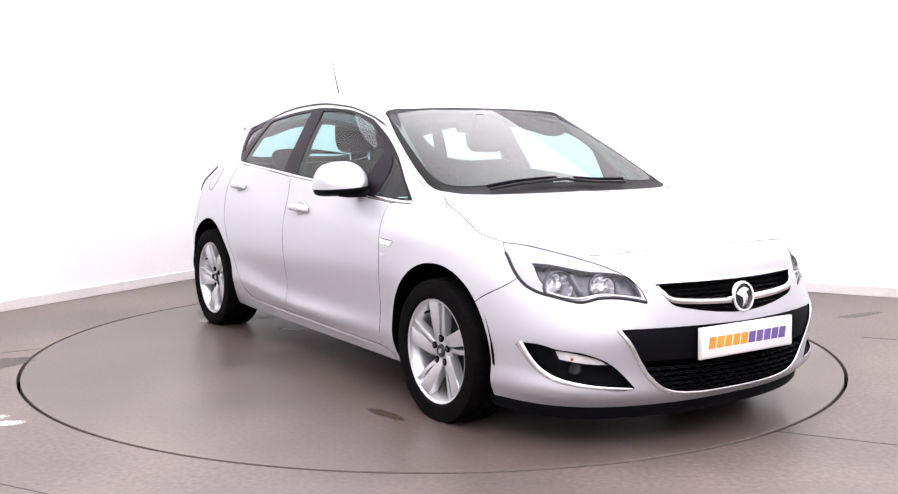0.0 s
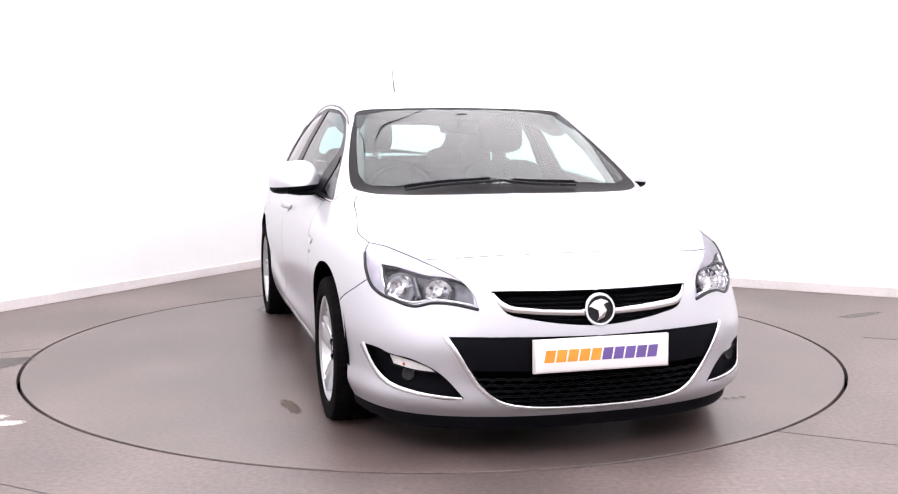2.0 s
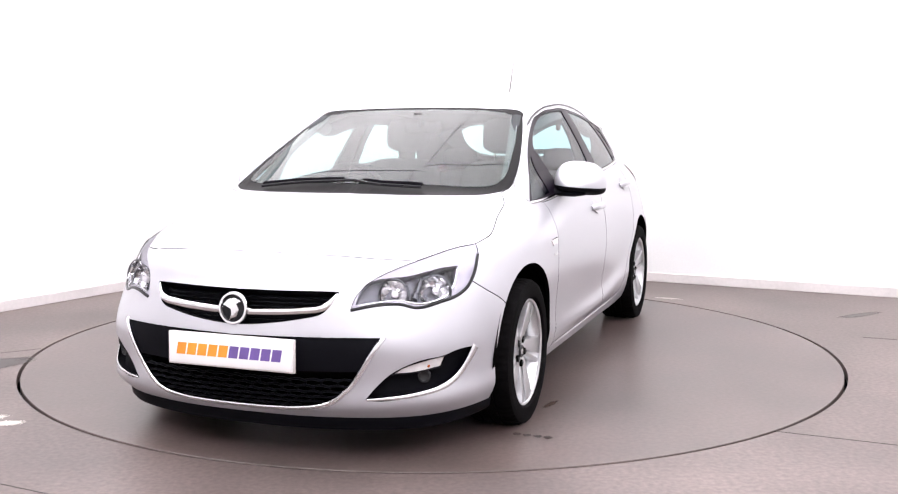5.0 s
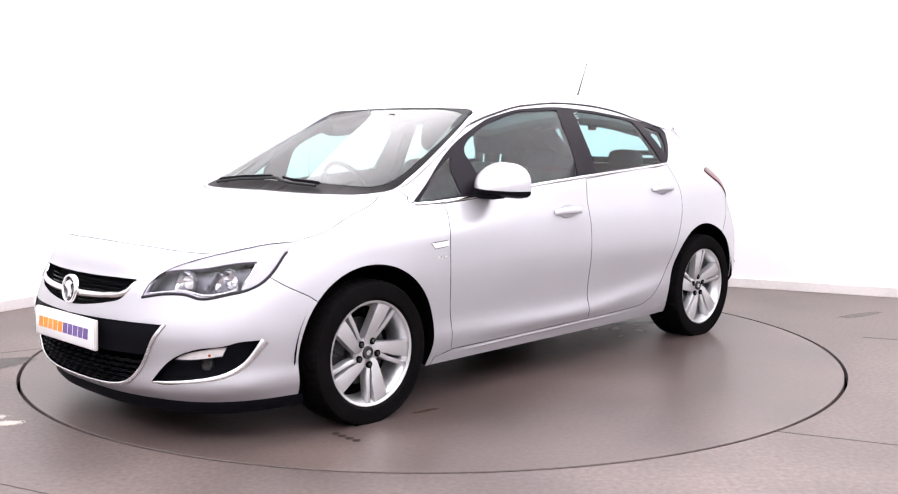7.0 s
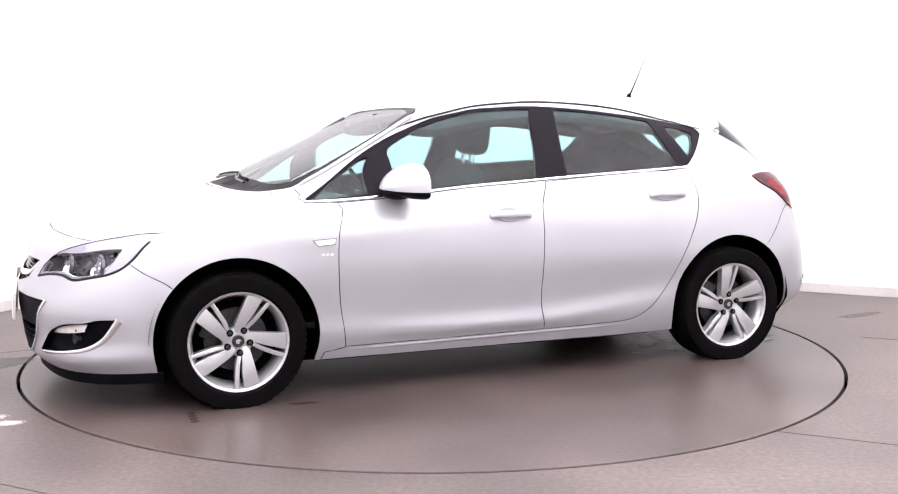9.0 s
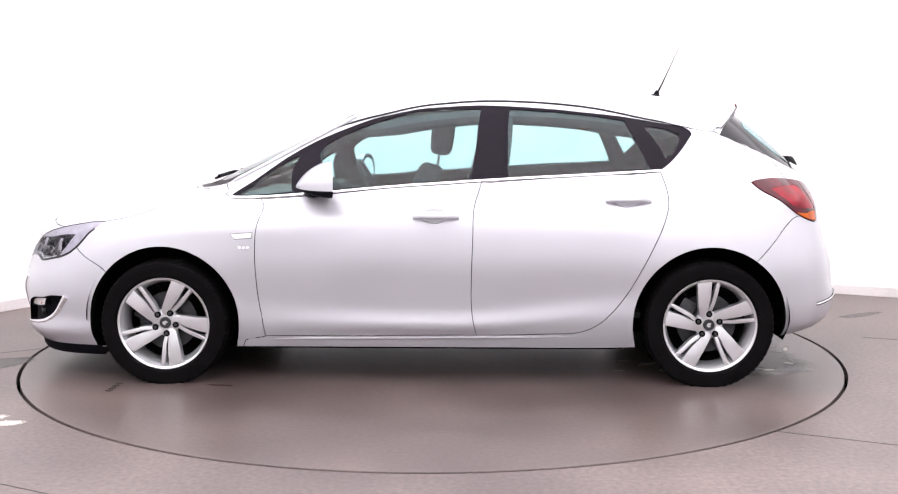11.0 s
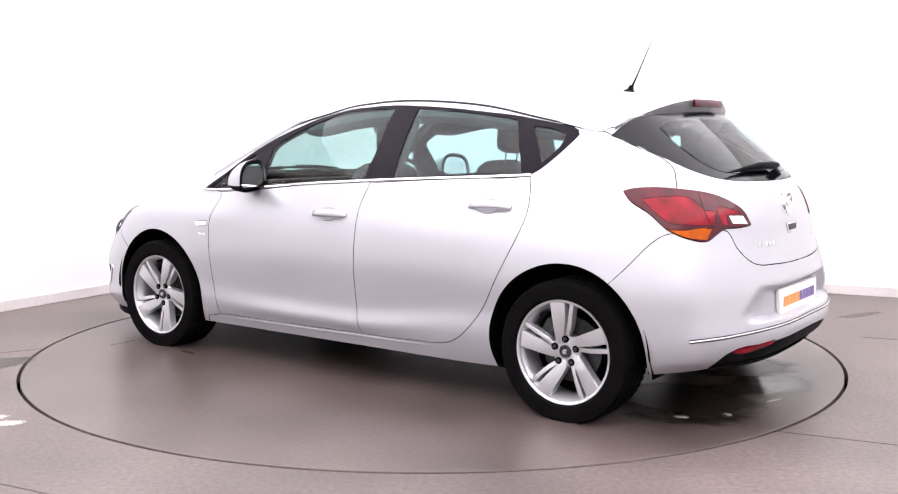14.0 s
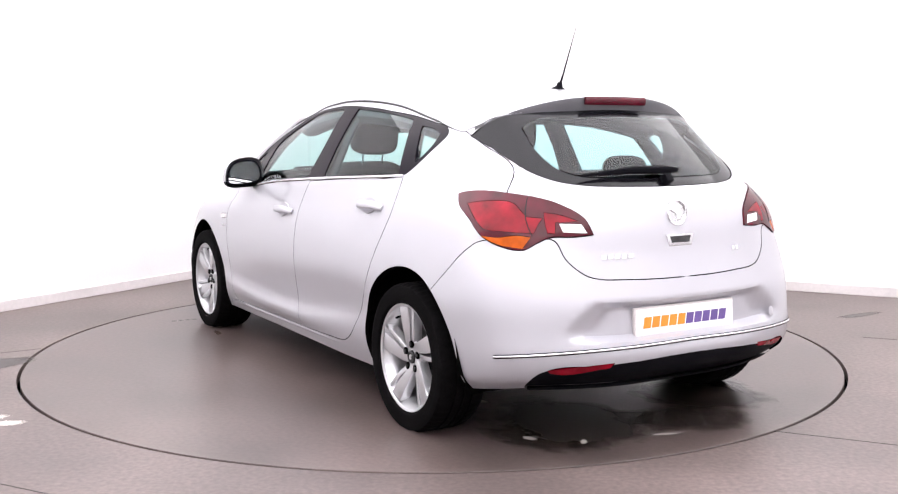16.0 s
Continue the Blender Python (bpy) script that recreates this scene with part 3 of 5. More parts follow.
def cut_skin():
    """Cuts the skin along all outlines and sorts its triangles by panel."""
    from mathutils.geometry import delaunay_2d_cdt
    lines, edges = [], []
    border = [(u, 0.0) for u in np.linspace(0, NU, 169)] + [(u, float(NV)) for u in np.linspace(0, NU, 169)] + [(0.0, v) for v in np.linspace(0, NV, 131)[1:-1]] + [(float(NU), v) for v in np.linspace(0, NV, 131)[1:-1]]
    for a, b in (((0, 0), (NU, 0)), ((NU, 0), (NU, NV)), ((NU, NV), (0, NV)), ((0, NV), (0, 0))):
        edges.append((len(lines), len(lines) + 1))
        lines += [a, b]
    for n in CUTS:
        c = CURVES[n]
        covered = np.zeros(len(c), bool)
        for other in CUTS[:CUTS.index(n)]:
            covered |= inside(c, CURVES[other])
        needed = [i for i in range(len(c)) if not (covered[i] and covered[(i + 1) % len(c)])]
        used = sorted({j for i in needed for j in (i, (i + 1) % len(c))})
        place = {j: len(lines) + k for k, j in enumerate(used)}
        edges += [(place[i], place[(i + 1) % len(c)]) for i in needed]
        lines += [tuple(c[j]) for j in used]
    lines = np.array(lines)
    gu, gv = np.meshgrid(np.linspace(0, NU, 169)[1:-1], np.linspace(0, NV, 131)[1:-1])
    grid = np.stack([gu.ravel(), gv.ravel()], -1)
    close = np.ones(len(grid), bool)
    scale = np.array((SX, SY))
    for i in range(0, len(grid), 2000):
        d = ((grid[i:i + 2000, None] - lines[None]) * scale)
        close[i:i + 2000] = (d**2).sum(-1).min(1) > 0.006**2
    pts = np.concatenate([lines, np.array(border), grid[close]])
    vs, _, fs, _, _, _ = delaunay_2d_cdt([Vector((a * SX, b * SY)) for a, b in pts], edges, [], 0, 1e-5)
    uv = np.array([(q.x / SX, q.y / SY) for q in vs])
    tri = np.array(fs)
    mid = uv[tri].mean(1)
    ok = (mid[:, 0] > 0) & (mid[:, 0] < NU) & (mid[:, 1] > 0) & (mid[:, 1] < NV)
    tri, mid = tri[ok], mid[ok]
    uv = np.clip(uv, 0, (NU, NV))
    region = np.full(len(tri), "side_panel", dtype=object)
    free = np.ones(len(tri), bool)
    for n in CUTS:
        got = free & inside(mid, CURVES[n])
        region[got] = n
        free &= ~got
    return uv, tri, region


UV, TRI, REGION = cut_skin()
SKIN_P, SKIN_N = skin(UV[:, 0], UV[:, 1]), skin_normal(UV[:, 0], UV[:, 1])
MIDLINE = (UV[:, 0] < 1e-4) | (UV[:, 0] > NU - 1e-4) | (UV[:, 1] > NV - 1e-4)


def panel(name, regions, mat, parent, side=0, label="", sink=0.0, gap=0.0019, lip=0.018, smooth=38, push=None):
    """A pressed panel of the skin with a turned-in edge. side 1: the car's left, -1: its right, 0: both halves in one."""
    faces = TRI[np.isin(REGION, regions)]
    used = np.unique(faces)
    back = np.full(len(UV), -1)
    back[used] = np.arange(len(used))
    f = back[faces]
    p, nrm, mid = SKIN_P[used].copy(), SKIN_N[used], MIDLINE[used]
    if push is not None:
        p = p + nrm * push(UV[used])[:, None]
    p = p - nrm * sink
    count = {}
    for t in f:
        for a, b in ((t[0], t[1]), (t[1], t[2]), (t[2], t[0])):
            count[(a, b)] = 1
    rim = [(a, b) for a, b in count if (b, a) not in count and not (mid[a] and mid[b])]
    inward = np.zeros_like(p)
    for a, b in rim:
        e = p[b] - p[a]
        d = np.cross(nrm[a], e)
        d /= max(np.linalg.norm(d), 1e-9)
        inward[a] += d
        inward[b] += d
    edge = np.unique(np.array(rim).ravel()) if rim else np.array([], int)
    size = np.linalg.norm(inward[edge], axis=1, keepdims=True)
    p[edge] += inward[edge] / np.maximum(size, 1e-9) * gap * (1 - mid[edge, None])
    high, low = np.full(len(p), -1), np.full(len(p), -1)
    high[edge] = len(p) + np.arange(len(edge))
    low[edge] = len(p) + len(edge) + np.arange(len(edge))
    outward = -inward[edge] / np.maximum(size, 1e-9) * (1 if lip > 0 else -1)
    p = np.concatenate([p, p[edge], p[edge] - nrm[edge] * lip])
    quads = [(high[b], high[a], low[a], low[b]) for a, b in rim]
    mid = np.concatenate([mid, mid[edge], mid[edge]]) & (abs(p[:, 1]) < 1e-4)
    tris = [tuple(t) for t in f]
    if side >= 0:
        verts, allf = [tuple(q) for q in p], tris + quads
    else:
        verts, allf = [tuple(q) for q in p * (1, -1, 1)], [t[::-1] for t in tris + quads]
    if side == 0:
        other = np.where(mid, np.arange(len(p)), len(p) + np.arange(len(p)))
        verts += [tuple(q) for q in p * (1, -1, 1)]
        allf += [tuple(int(other[i]) for i in t[::-1]) for t in tris + quads]
    normals = np.concatenate([nrm, outward, outward])
    normals = {1: [normals], -1: [normals * (1, -1, 1)], 0: [normals, normals * (1, -1, 1)]}[side]
    normals = np.concatenate(normals)
    kept = np.unique(np.concatenate([np.array(t) for t in allf]))
    order = np.full(len(verts), -1)
    order[kept] = np.arange(len(kept))
    me = bpy.data.meshes.new(name)
    me.from_pydata([verts[i] for i in kept], [], [tuple(int(order[i]) for i in t) for t in allf])
    me.materials.append(mat)
    # Turned-in edges are coloured black in place of silver, painting the gap's shade.
    if mat == PAINT:
        me.materials.append(GAP)
        me.polygons.foreach_set("material_index", [int(len(t) == 4) for t in allf])
    me.polygons.foreach_set("use_smooth", [True] * len(me.polygons))
    if push is None:
        me.normals_split_custom_set_from_vertices([tuple(q) for q in normals[kept]])
    else:
        me.set_sharp_from_angle(angle=radians(smooth))
    ob = new(name, me)
    ob.parent = parent
    return tagged(ob, label)


def line_on(name_or_pts, lift, side=1, closed=False):
    c = CURVES[name_or_pts] if isinstance(name_or_pts, str) else rounded(name_or_pts, closed)
    c = np.clip(c, 0, (NU, NV))
    n = skin_normal(c[:, 0], c[:, 1]) * (1, side, 1)
    return skin(c[:, 0], c[:, 1]) * (1, side, 1) + n * lift, n


def on_skin(u, v, lift=0.0, side=1):
    a, b = np.array([float(u)]), np.array([float(v)])
    n = skin_normal(a, b)[0]
    p = skin(a, b)[0] + n * lift
    return Vector(p * (1, side, 1)), Vector(n * (1, side, 1))


def facing(p, n, up=(0, 0, 1)):
    """A frame at p whose z points along n and whose y points up."""
    z = Vector(n).normalized()
    x = Vector(up).cross(z).normalized()
    y = z.cross(x)
    m = Matrix((x, y, z)).transposed().to_4x4()
    m.translation = p
    return m


# ---- the car ----
car = tagged(new("car"), "silver five-door hatchback car standing on a turntable", "car")
bonnet = panel("bonnet", ["bonnet"], PAINT, car, gap=0.0026)
front_bumper = panel("front_bumper", ["front_bumper"], PAINT, car)
roof = panel("roof", ["roof"], PAINT, car, gap=0.0006)
tailgate = panel("tailgate", ["tailgate"], PAINT, car, gap=0.0028)


def ramp01(x, a, b):
    t = np.clip((x - a) / (b - a), 0, 1)
    return t * t * (3 - 2 * t)


def plate_hollow(uv):
    """The hollow for the number plate in the rear bumper."""
    u, v = uv[:, 0], uv[:, 1]
    return -0.045 * ramp01(u, 12.45 + 0.25 * np.clip(v - 3.2, 0, 1), 12.85 + 0.25 * np.clip(v - 3.2, 0, 1)) * ramp01(v, 2.72, 3.0) * (1 - ramp01(v, 4.05, 4.35))


rear_bumper = panel("rear_bumper", ["rear_bumper"], PAINT, car, push=plate_hollow)
windscreen = panel("windscreen", ["screen_glass"], SCREEN, car, gap=0, lip=0.004, label="tinted windscreen glass")
panel("windscreen_seal", ["screen"], FRIT, windscreen, sink=0.002, gap=0.0005, label="black glass border and seal")
windscreen.visible_shadow = False
rear_window = panel("rear_window", ["rear_clear"], REAR_GLASS, tailgate, gap=0, lip=0.004, label="tinted rear glass")
rear_window.visible_shadow = False
panel("glass_border", ["hatch_glass"], GLOSS, rear_window, sink=0.003, label="dark glass border")
DOORS = {}
for s in (1, -1):
    wing = panel("wing", ["wing"], PAINT, car, s)
    repeater = panel("side_repeater", ["rep"], CLEAR, wing, s, "clear side indicator", sink=-0.004, gap=0.001)
    panel("side_panel", ["side_panel"], PAINT, car, s)
    frame_ob = panel("window_frame", ["dlo"], PILLAR, car, s, "black pillar and window frame film", sink=0.002, gap=0.0005)
    front_door = panel("front_door", ["door_f"], PAINT, car, s)
    rear_door = panel("rear_door", ["door_r"], PAINT, car, s)
    DOORS[s] = (front_door, rear_door)
    for n, holder in (("glass_a", front_door), ("glass_b", front_door), ("glass_c", rear_door), ("glass_d", frame_ob)):
        ob = panel("window", [n], GLASS, holder, s, "green-tinted side glass", sink=0.006, gap=0, lip=0.004)
        ob.visible_shadow = False

# inner shell behind the panels, dark, seen only through gaps and openings
panel("inner_body", ["bonnet", "front_bumper", "tailgate", "wing", "rep", "side_panel", "door_f", "door_r", "dlo", "refl", "diffuser"], GAP, car, sink=0.03, gap=0.0, lip=0.0005, label="dark inner body shell")
panel("headliner", ["roof"], HEADLINER, car, sink=0.03, gap=0, lip=0.0005, label="grey cloth headliner")


# ---- wheels ----
def wheel_meshes():
    made = {}
    steps = 180
    bm = bmesh.new()
    prof = [(.222, -.10), (.27, -.112), (.300, -.108), (.3125, -.090), (.3155, -.066), (.3155, -.046), (.308, -.045), (.308, -.037), (.3160, -.036), (.3160, -.005), (.308, -.004), (.308, .004), (.3160, .005), (.3160, .036),
            (.308, .037), (.308, .045), (.3155, .046), (.3155, .066), (.3135, .090), (.304, .106), (.285, .111), (.282, .1105), (.262, .113), (.240, .110), (.233, .104), (.226, .095)]
    rings = []
    prof = [(r, h * 1.03) for r, h in prof]
    for k, (r, h) in enumerate(prof):
        ring = []
        for i in range(steps):
            a = 2 * math.pi * i / steps
            shoulder = abs(h) > 0.05 and r > 0.306
            rr = r - (0.006 if shoulder and i % 3 == 0 else 0)
            ring.append(bm.verts.new((rr * math.cos(a), rr * math.sin(a), h)))
        rings.append(ring)
    for a, b in zip(rings, rings[1:]):
        for i in range(steps):
            bm.faces.new((a[i], a[(i + 1) % steps], b[(i + 1) % steps], b[i]))
    for v in bm.verts:
        if v.co.y < -0.3:
            v.co.z *= 1.02
            v.co.y = max(v.co.y, -0.3015)
    made["tyre"] = to_mesh("tyre", bm, RUBBER, 30)
    bm, _ = lathe(bmesh.new(), [(.212, -.10), (.203, -.06), (.197, .02), (.203, .060), (.214, .078), (.220, .086), (.222, .094), (.229, .096), (.231, .100), (.228, .104), (.222, .103), (.217, .098)], Matrix(), 96)
    made["wheel"] = to_mesh("wheel", bm, ALLOY, 50)
    wide = [(-.030, .030), (-.050, .050), (-.060, .10), (-.072, .16), (-.084, .206), (-.045, .219), (-.009, .224), (-.006, .16), (-.004, .115), (-.012, .075), (-.010, .045), (.0, .030)]
    thin = [(-.012, .055), (-.003, .085), (.004, .112), (.009, .16), (.014, .224), (.034, .221), (.028, .16), (.023, .105), (.014, .075), (.008, .05)]
    for name, pts, top in (("spoke", wide, 0.088), ("slim_spoke", thin, 0.084)):
        bm = prism(bmesh.new(), pts[::-1], top - 0.045, Matrix.Translation((0, 0, 0.045)), 0.005)
        for v in bm.verts:
            r = math.hypot(v.co.x, v.co.y)
            v.co.x += 0.0165 * (r - 0.054) / 0.17
            v.co.z -= 0.020 * max(0, 1 - r / 0.17) - 0.008 * max(0, (r - 0.15) / 0.07)
        made[name] = to_mesh(name, bm, ALLOY, 30)
    bm, rings = lathe(bmesh.new(), [(.066, .035), (.070, .058), (.064, .068), (.030, .072), (.026, .066)], Matrix(), 48)
    bm.faces.new(rings[-1])
    made["hub"] = to_mesh("hub", bm, ALLOY, 35)
    bm, rings = lathe(bmesh.new(), [(.027, .064), (.027, .078), (.024, .081), (.020, .080), (.019, .0775)], Matrix(), 32)
    bm.faces.new(rings[-1])
    made["centre_cap"] = to_mesh("centre_cap", bm, ALLOY_DARK, 35)
    bm = prism(bmesh.new(), [(-.012, -.004), (-.004, -.012), (.010, -.008), (.004, .0), (.012, .008), (.0, .012), (-.008, .006)], 0.003, Matrix.Translation((0, 0, .0775)))
    made["cap_emblem"] = to_mesh("cap_emblem", bm, ALLOY, 0)
    # No hole is cut: a raised black disc paints its shade.
    bm, rings = lathe(bmesh.new(), [(.0155, .055), (.0155, .0770), (.015, .0775)], Matrix(), 16)
    bm.faces.new(rings[-1])
    made["bolt_hole"] = to_mesh("bolt_hole", bm, GAP, 0)
    bm, rings = lathe(bmesh.new(), [(.009, .062), (.009, .080), (.007, .082)], Matrix(), 6)
    bm.faces.new(rings[-1])
    made["bolt"] = to_mesh("bolt", bm, ALLOY_DARK, 0)
    bm, rings = lathe(bmesh.new(), [(.145, -.005), (.145, .012), (.08, .012), (.075, .03)], Matrix(), 64)
    bm.faces.new(rings[-1]), bm.faces.new(rings[0][::-1])
    made["brake_disc"] = to_mesh("brake_disc", bm, ALLOY_DARK, 30)
    bm, rings = lathe(bmesh.new(), [(.203, -.03), (.02, -.03)], Matrix(), 64)
    bm.faces.new(rings[-1])
    made["wheel_back"] = to_mesh("wheel_back", bm, GAP, 0)
    made["caliper"] = to_mesh("caliper", box(bmesh.new(), .09, .165, -.06, .06, -.02, .035, 0.008), ALLOY_DARK)
    bm = sweep(bmesh.new(), [(.197, .0, .05), (.19, 0, .085)], .005)
    made["valve"] = to_mesh("valve", bm, BLACK)
    return made


def wheels():
    data = wheel_meshes()

    def child(name, parent, m=None, label=""):
        ob = new(name, data[name])
        ob.parent = parent
        ob.matrix_basis = m or Matrix()
        return tagged(ob, label)

    for x, s, turn in ((1.3425, 1, -29), (1.3425, -1, 0), (-1.3425, 1, 0), (-1.3425, -1, 20)):
        wheel = child("wheel", car, facing((x, s * 0.782, 0.3015), (0, s, 0)) @ pose(0, 0, 0, 0, 0, turn), "silver five twin-spoke alloy wheel")
        child("tyre", wheel, pose(0, 0, 0, 0, 0, -turn), "black rubber tyre")
        child("wheel_back", wheel)
        child("brake_disc", wheel)
        child("caliper", wheel, pose(0, 0, 0, 0, 0, 150 - turn))
        child("hub", wheel)
        child("centre_cap", wheel)
        child("cap_emblem", wheel)
        child("valve", wheel, pose(0, 0, 0, 0, 0, 128))
        for k in range(5):
            m = pose(0, 0, 0, 0, 0, 72 * k)
            child("spoke", wheel, m)
            child("slim_spoke", wheel, m)
            b = m @ Matrix.Translation((0, 0.054, 0))
            child("bolt", wheel, b)
            child("bolt_hole", wheel, b)


def arches():
    for x, _ in WHEELS:
        for s in (1, -1):
            bm = bmesh.new()
            k = 40
            outer, inner = [], []
            for i in range(k + 1):
                a = math.radians(-14 + 208 * i / k)
                c = (x + 0.392 * math.cos(a), 0.312 + 0.392 * math.sin(a))
                outer.append(bm.verts.new((c[0], s * (0.79 + 0.078 * min(1, max(0, (math.sin(a) + 0.26) / 0.3))), c[1])))
                inner.append(bm.verts.new((c[0], s * 0.60, c[1])))
            for i in range(k):
                bm.faces.new((outer[i], outer[i + 1], inner[i + 1], inner[i]))
            bm.faces.new(inner)
            part("wheel_arch_liner", bm, GAP, car, "black plastic wheel arch liner")


def underbody():
    bm = bmesh.new()
    box(bm, -0.96, 0.96, -0.80, 0.80, 0.178, 0.30, 0.02)
    # Unseen lower pan, added behind the sills to block light and darken the floor.
    box(bm, -0.95, 0.95, -0.69, 0.69, 0.140, 0.18, 0.01)
    box(bm, 0.90, 2.06, -0.60, 0.60, 0.125, 0.40, 0.02)
    box(bm, -1.68, -0.90, -0.58, 0.58, 0.22, 0.45, 0.03)
    part("underbody", bm, GAP, car, "dark underbody pan")
    for name, u0, u1, drop, tuck in (("front_lip", 0.0, 4.08, 0.052, 0.02), ("rear_lip", 11.95, 14.0, 0.02, 0.06)):
        bm = bmesh.new()
        us = np.linspace(u0, u1, 40)
        p, n = skin(us, 0 * us), skin_normal(us, 0 * us + 0.05)
        n[:, 2] = 0
        top = [p + n * -0.004, p + n * (-0.004 - tuck * 0.4) - (0, 0, drop * 0.7), p + n * (-tuck - 0.01) - (0, 0, drop), p + n * -0.12 - (0, 0, drop * 0.6)]
        for s in (1, -1):
            rows = [[bm.verts.new(q * (1, s, 1)) for q in r] for r in top]
            for a, b in zip(rows, rows[1:]):
                for i in range(len(us) - 1):
                    bm.faces.new((a[i], a[i + 1], b[i + 1], b[i]))
        bmesh.ops.remove_doubles(bm, verts=bm.verts, dist=0.0005)
        part(name, bm, BLACK, front_bumper if u0 == 0 else rear_bumper, "black plastic lower lip")


# ---- lamps ----
BEZEL = material("pale_lamp_bezel", (0.36, 0.345, 0.39), 0.32, 0.5, grain=0.05, spots=0.15, spot_scale=20)
LAMP_DARK = material("dark_lamp_housing", (0.10, 0.10, 0.115), 0.28, 0.7, spots=0.3, spot_scale=30)


def headlamp(s):
    lamp = panel("headlamp", ["headlamp", "lamp_inner"], LENS, car, s, "clear wraparound headlamp lens", gap=0.0012, lip=0.005)
    lamp.visible_shadow = False
    panel("lamp_bezel", ["headlamp"], BEZEL, lamp, s, "pale silver bezel", sink=0.003, gap=0.0, lip=0.03)
    panel("lamp_housing", ["lamp_inner"], LAMP_DARK, lamp, s, "dark reflector housing", sink=0.055, gap=0.0, lip=-0.043)
    pts, n = line_on("lamp_strip", -0.009, s)
    part("light_strip", sweep(bmesh.new(), pts, 0.005, 0.007, n), CHROME, lamp, "bright running-light strip")
    low = [q for q in OUTLINE["headlamp"][1:10]]
    pts, n = line_on(low, -0.002, s)
    part("lamp_seal", sweep(bmesh.new(), pts, 0.007, 0.006, n), GLOSS, lamp, "black lower seal")
    for (u, v), r in zip(OUTLINE["bowls"], (0.060, 0.054)):
        p, nn = on_skin(u, v, -0.045, s)
        m = facing(p, (nn + Vector((1.6, 0, 0))).normalized())
        # stepped bowl: alternate leaves of the reflector stand proud
        bm = bmesh.new()
        profile = [(0.013, -0.014), (r * 0.42, -0.010), (r * 0.72, 0.004), (r * 0.94, 0.026)]
        count = 14
        rows = [[bm.verts.new(m @ Vector((q * math.cos(2 * math.pi * i / count), q * math.sin(2 * math.pi * i / count), h + (0.007 if (i // 2 + k) % 2 else 0.0)))) for i in range(count)] for k, (q, h) in enumerate(profile)]
        for lo, hi in zip(rows, rows[1:]):
            for i in range(count):
                bm.faces.new((lo[i], lo[(i + 1) % count], hi[(i + 1) % count], hi[i]))
        bm.faces.new(rows[0][::-1])
        part("reflector_bowl", bm, CHROME, lamp, "faceted chrome reflector", smooth=0)
        bm, _ = lathe(bmesh.new(), [(r * 0.93, 0.022), (r, 0.032), (r * 1.07, 0.030), (r * 1.10, 0.018)], m, 28)
        part("reflector_rim", bm, LAMP_DARK, lamp)
        bm, rings = lathe(bmesh.new(), [(0.014, -0.010), (0.015, 0.014), (0.011, 0.022), (0.004, 0.025)], m, 16)
        bm.faces.new(rings[-1])
        part("bulb_shield", bm, CHROME if r > 0.055 else CLEAR, lamp)
    a, b = (on_skin(u, v, -0.036, s)[0] for u, v in ((2.80, 5.28), (2.62, 4.62)))
    part("lamp_divider", sweep(bmesh.new(), [a, a.lerp(b, 0.5), b], 0.010, 0.016, taper=[1.2, 0.8, 1.1]), LAMP_DARK, lamp)
    return lamp


def tail_lamp(s):
    lamp = panel("tail_lamp", ["tail"], RED_DARK, car, s, "dark red wraparound tail lamp", sink=-0.006, gap=0.0015, lip=0.02)
    panel("brake_lens", ["tail_glow"], RED, lamp, s, "bright red lens", sink=-0.0055, gap=0.0003, lip=0.005)
    panel("inner_lens", ["tail_glow_in"], RED, lamp, s, "bright red lens", sink=-0.0055, gap=0.0003, lip=0.005)
    panel("indicator_lens", ["amber"], AMBER, lamp, s, "amber indicator lens", sink=-0.0058, gap=0.0003, lip=0.005)
    panel("reversing_lens", ["white"], CLEAR, lamp, s, "white reversing lens", sink=-0.0058, gap=0.0003, lip=0.005)
    pts, n = line_on([(12.02, 7.55), (12.07, 7.0), (12.15, 6.5)], 0.006, s)
    part("lamp_joint", sweep(bmesh.new(), pts, 0.002, 0.0015, n), GLOSS, lamp)


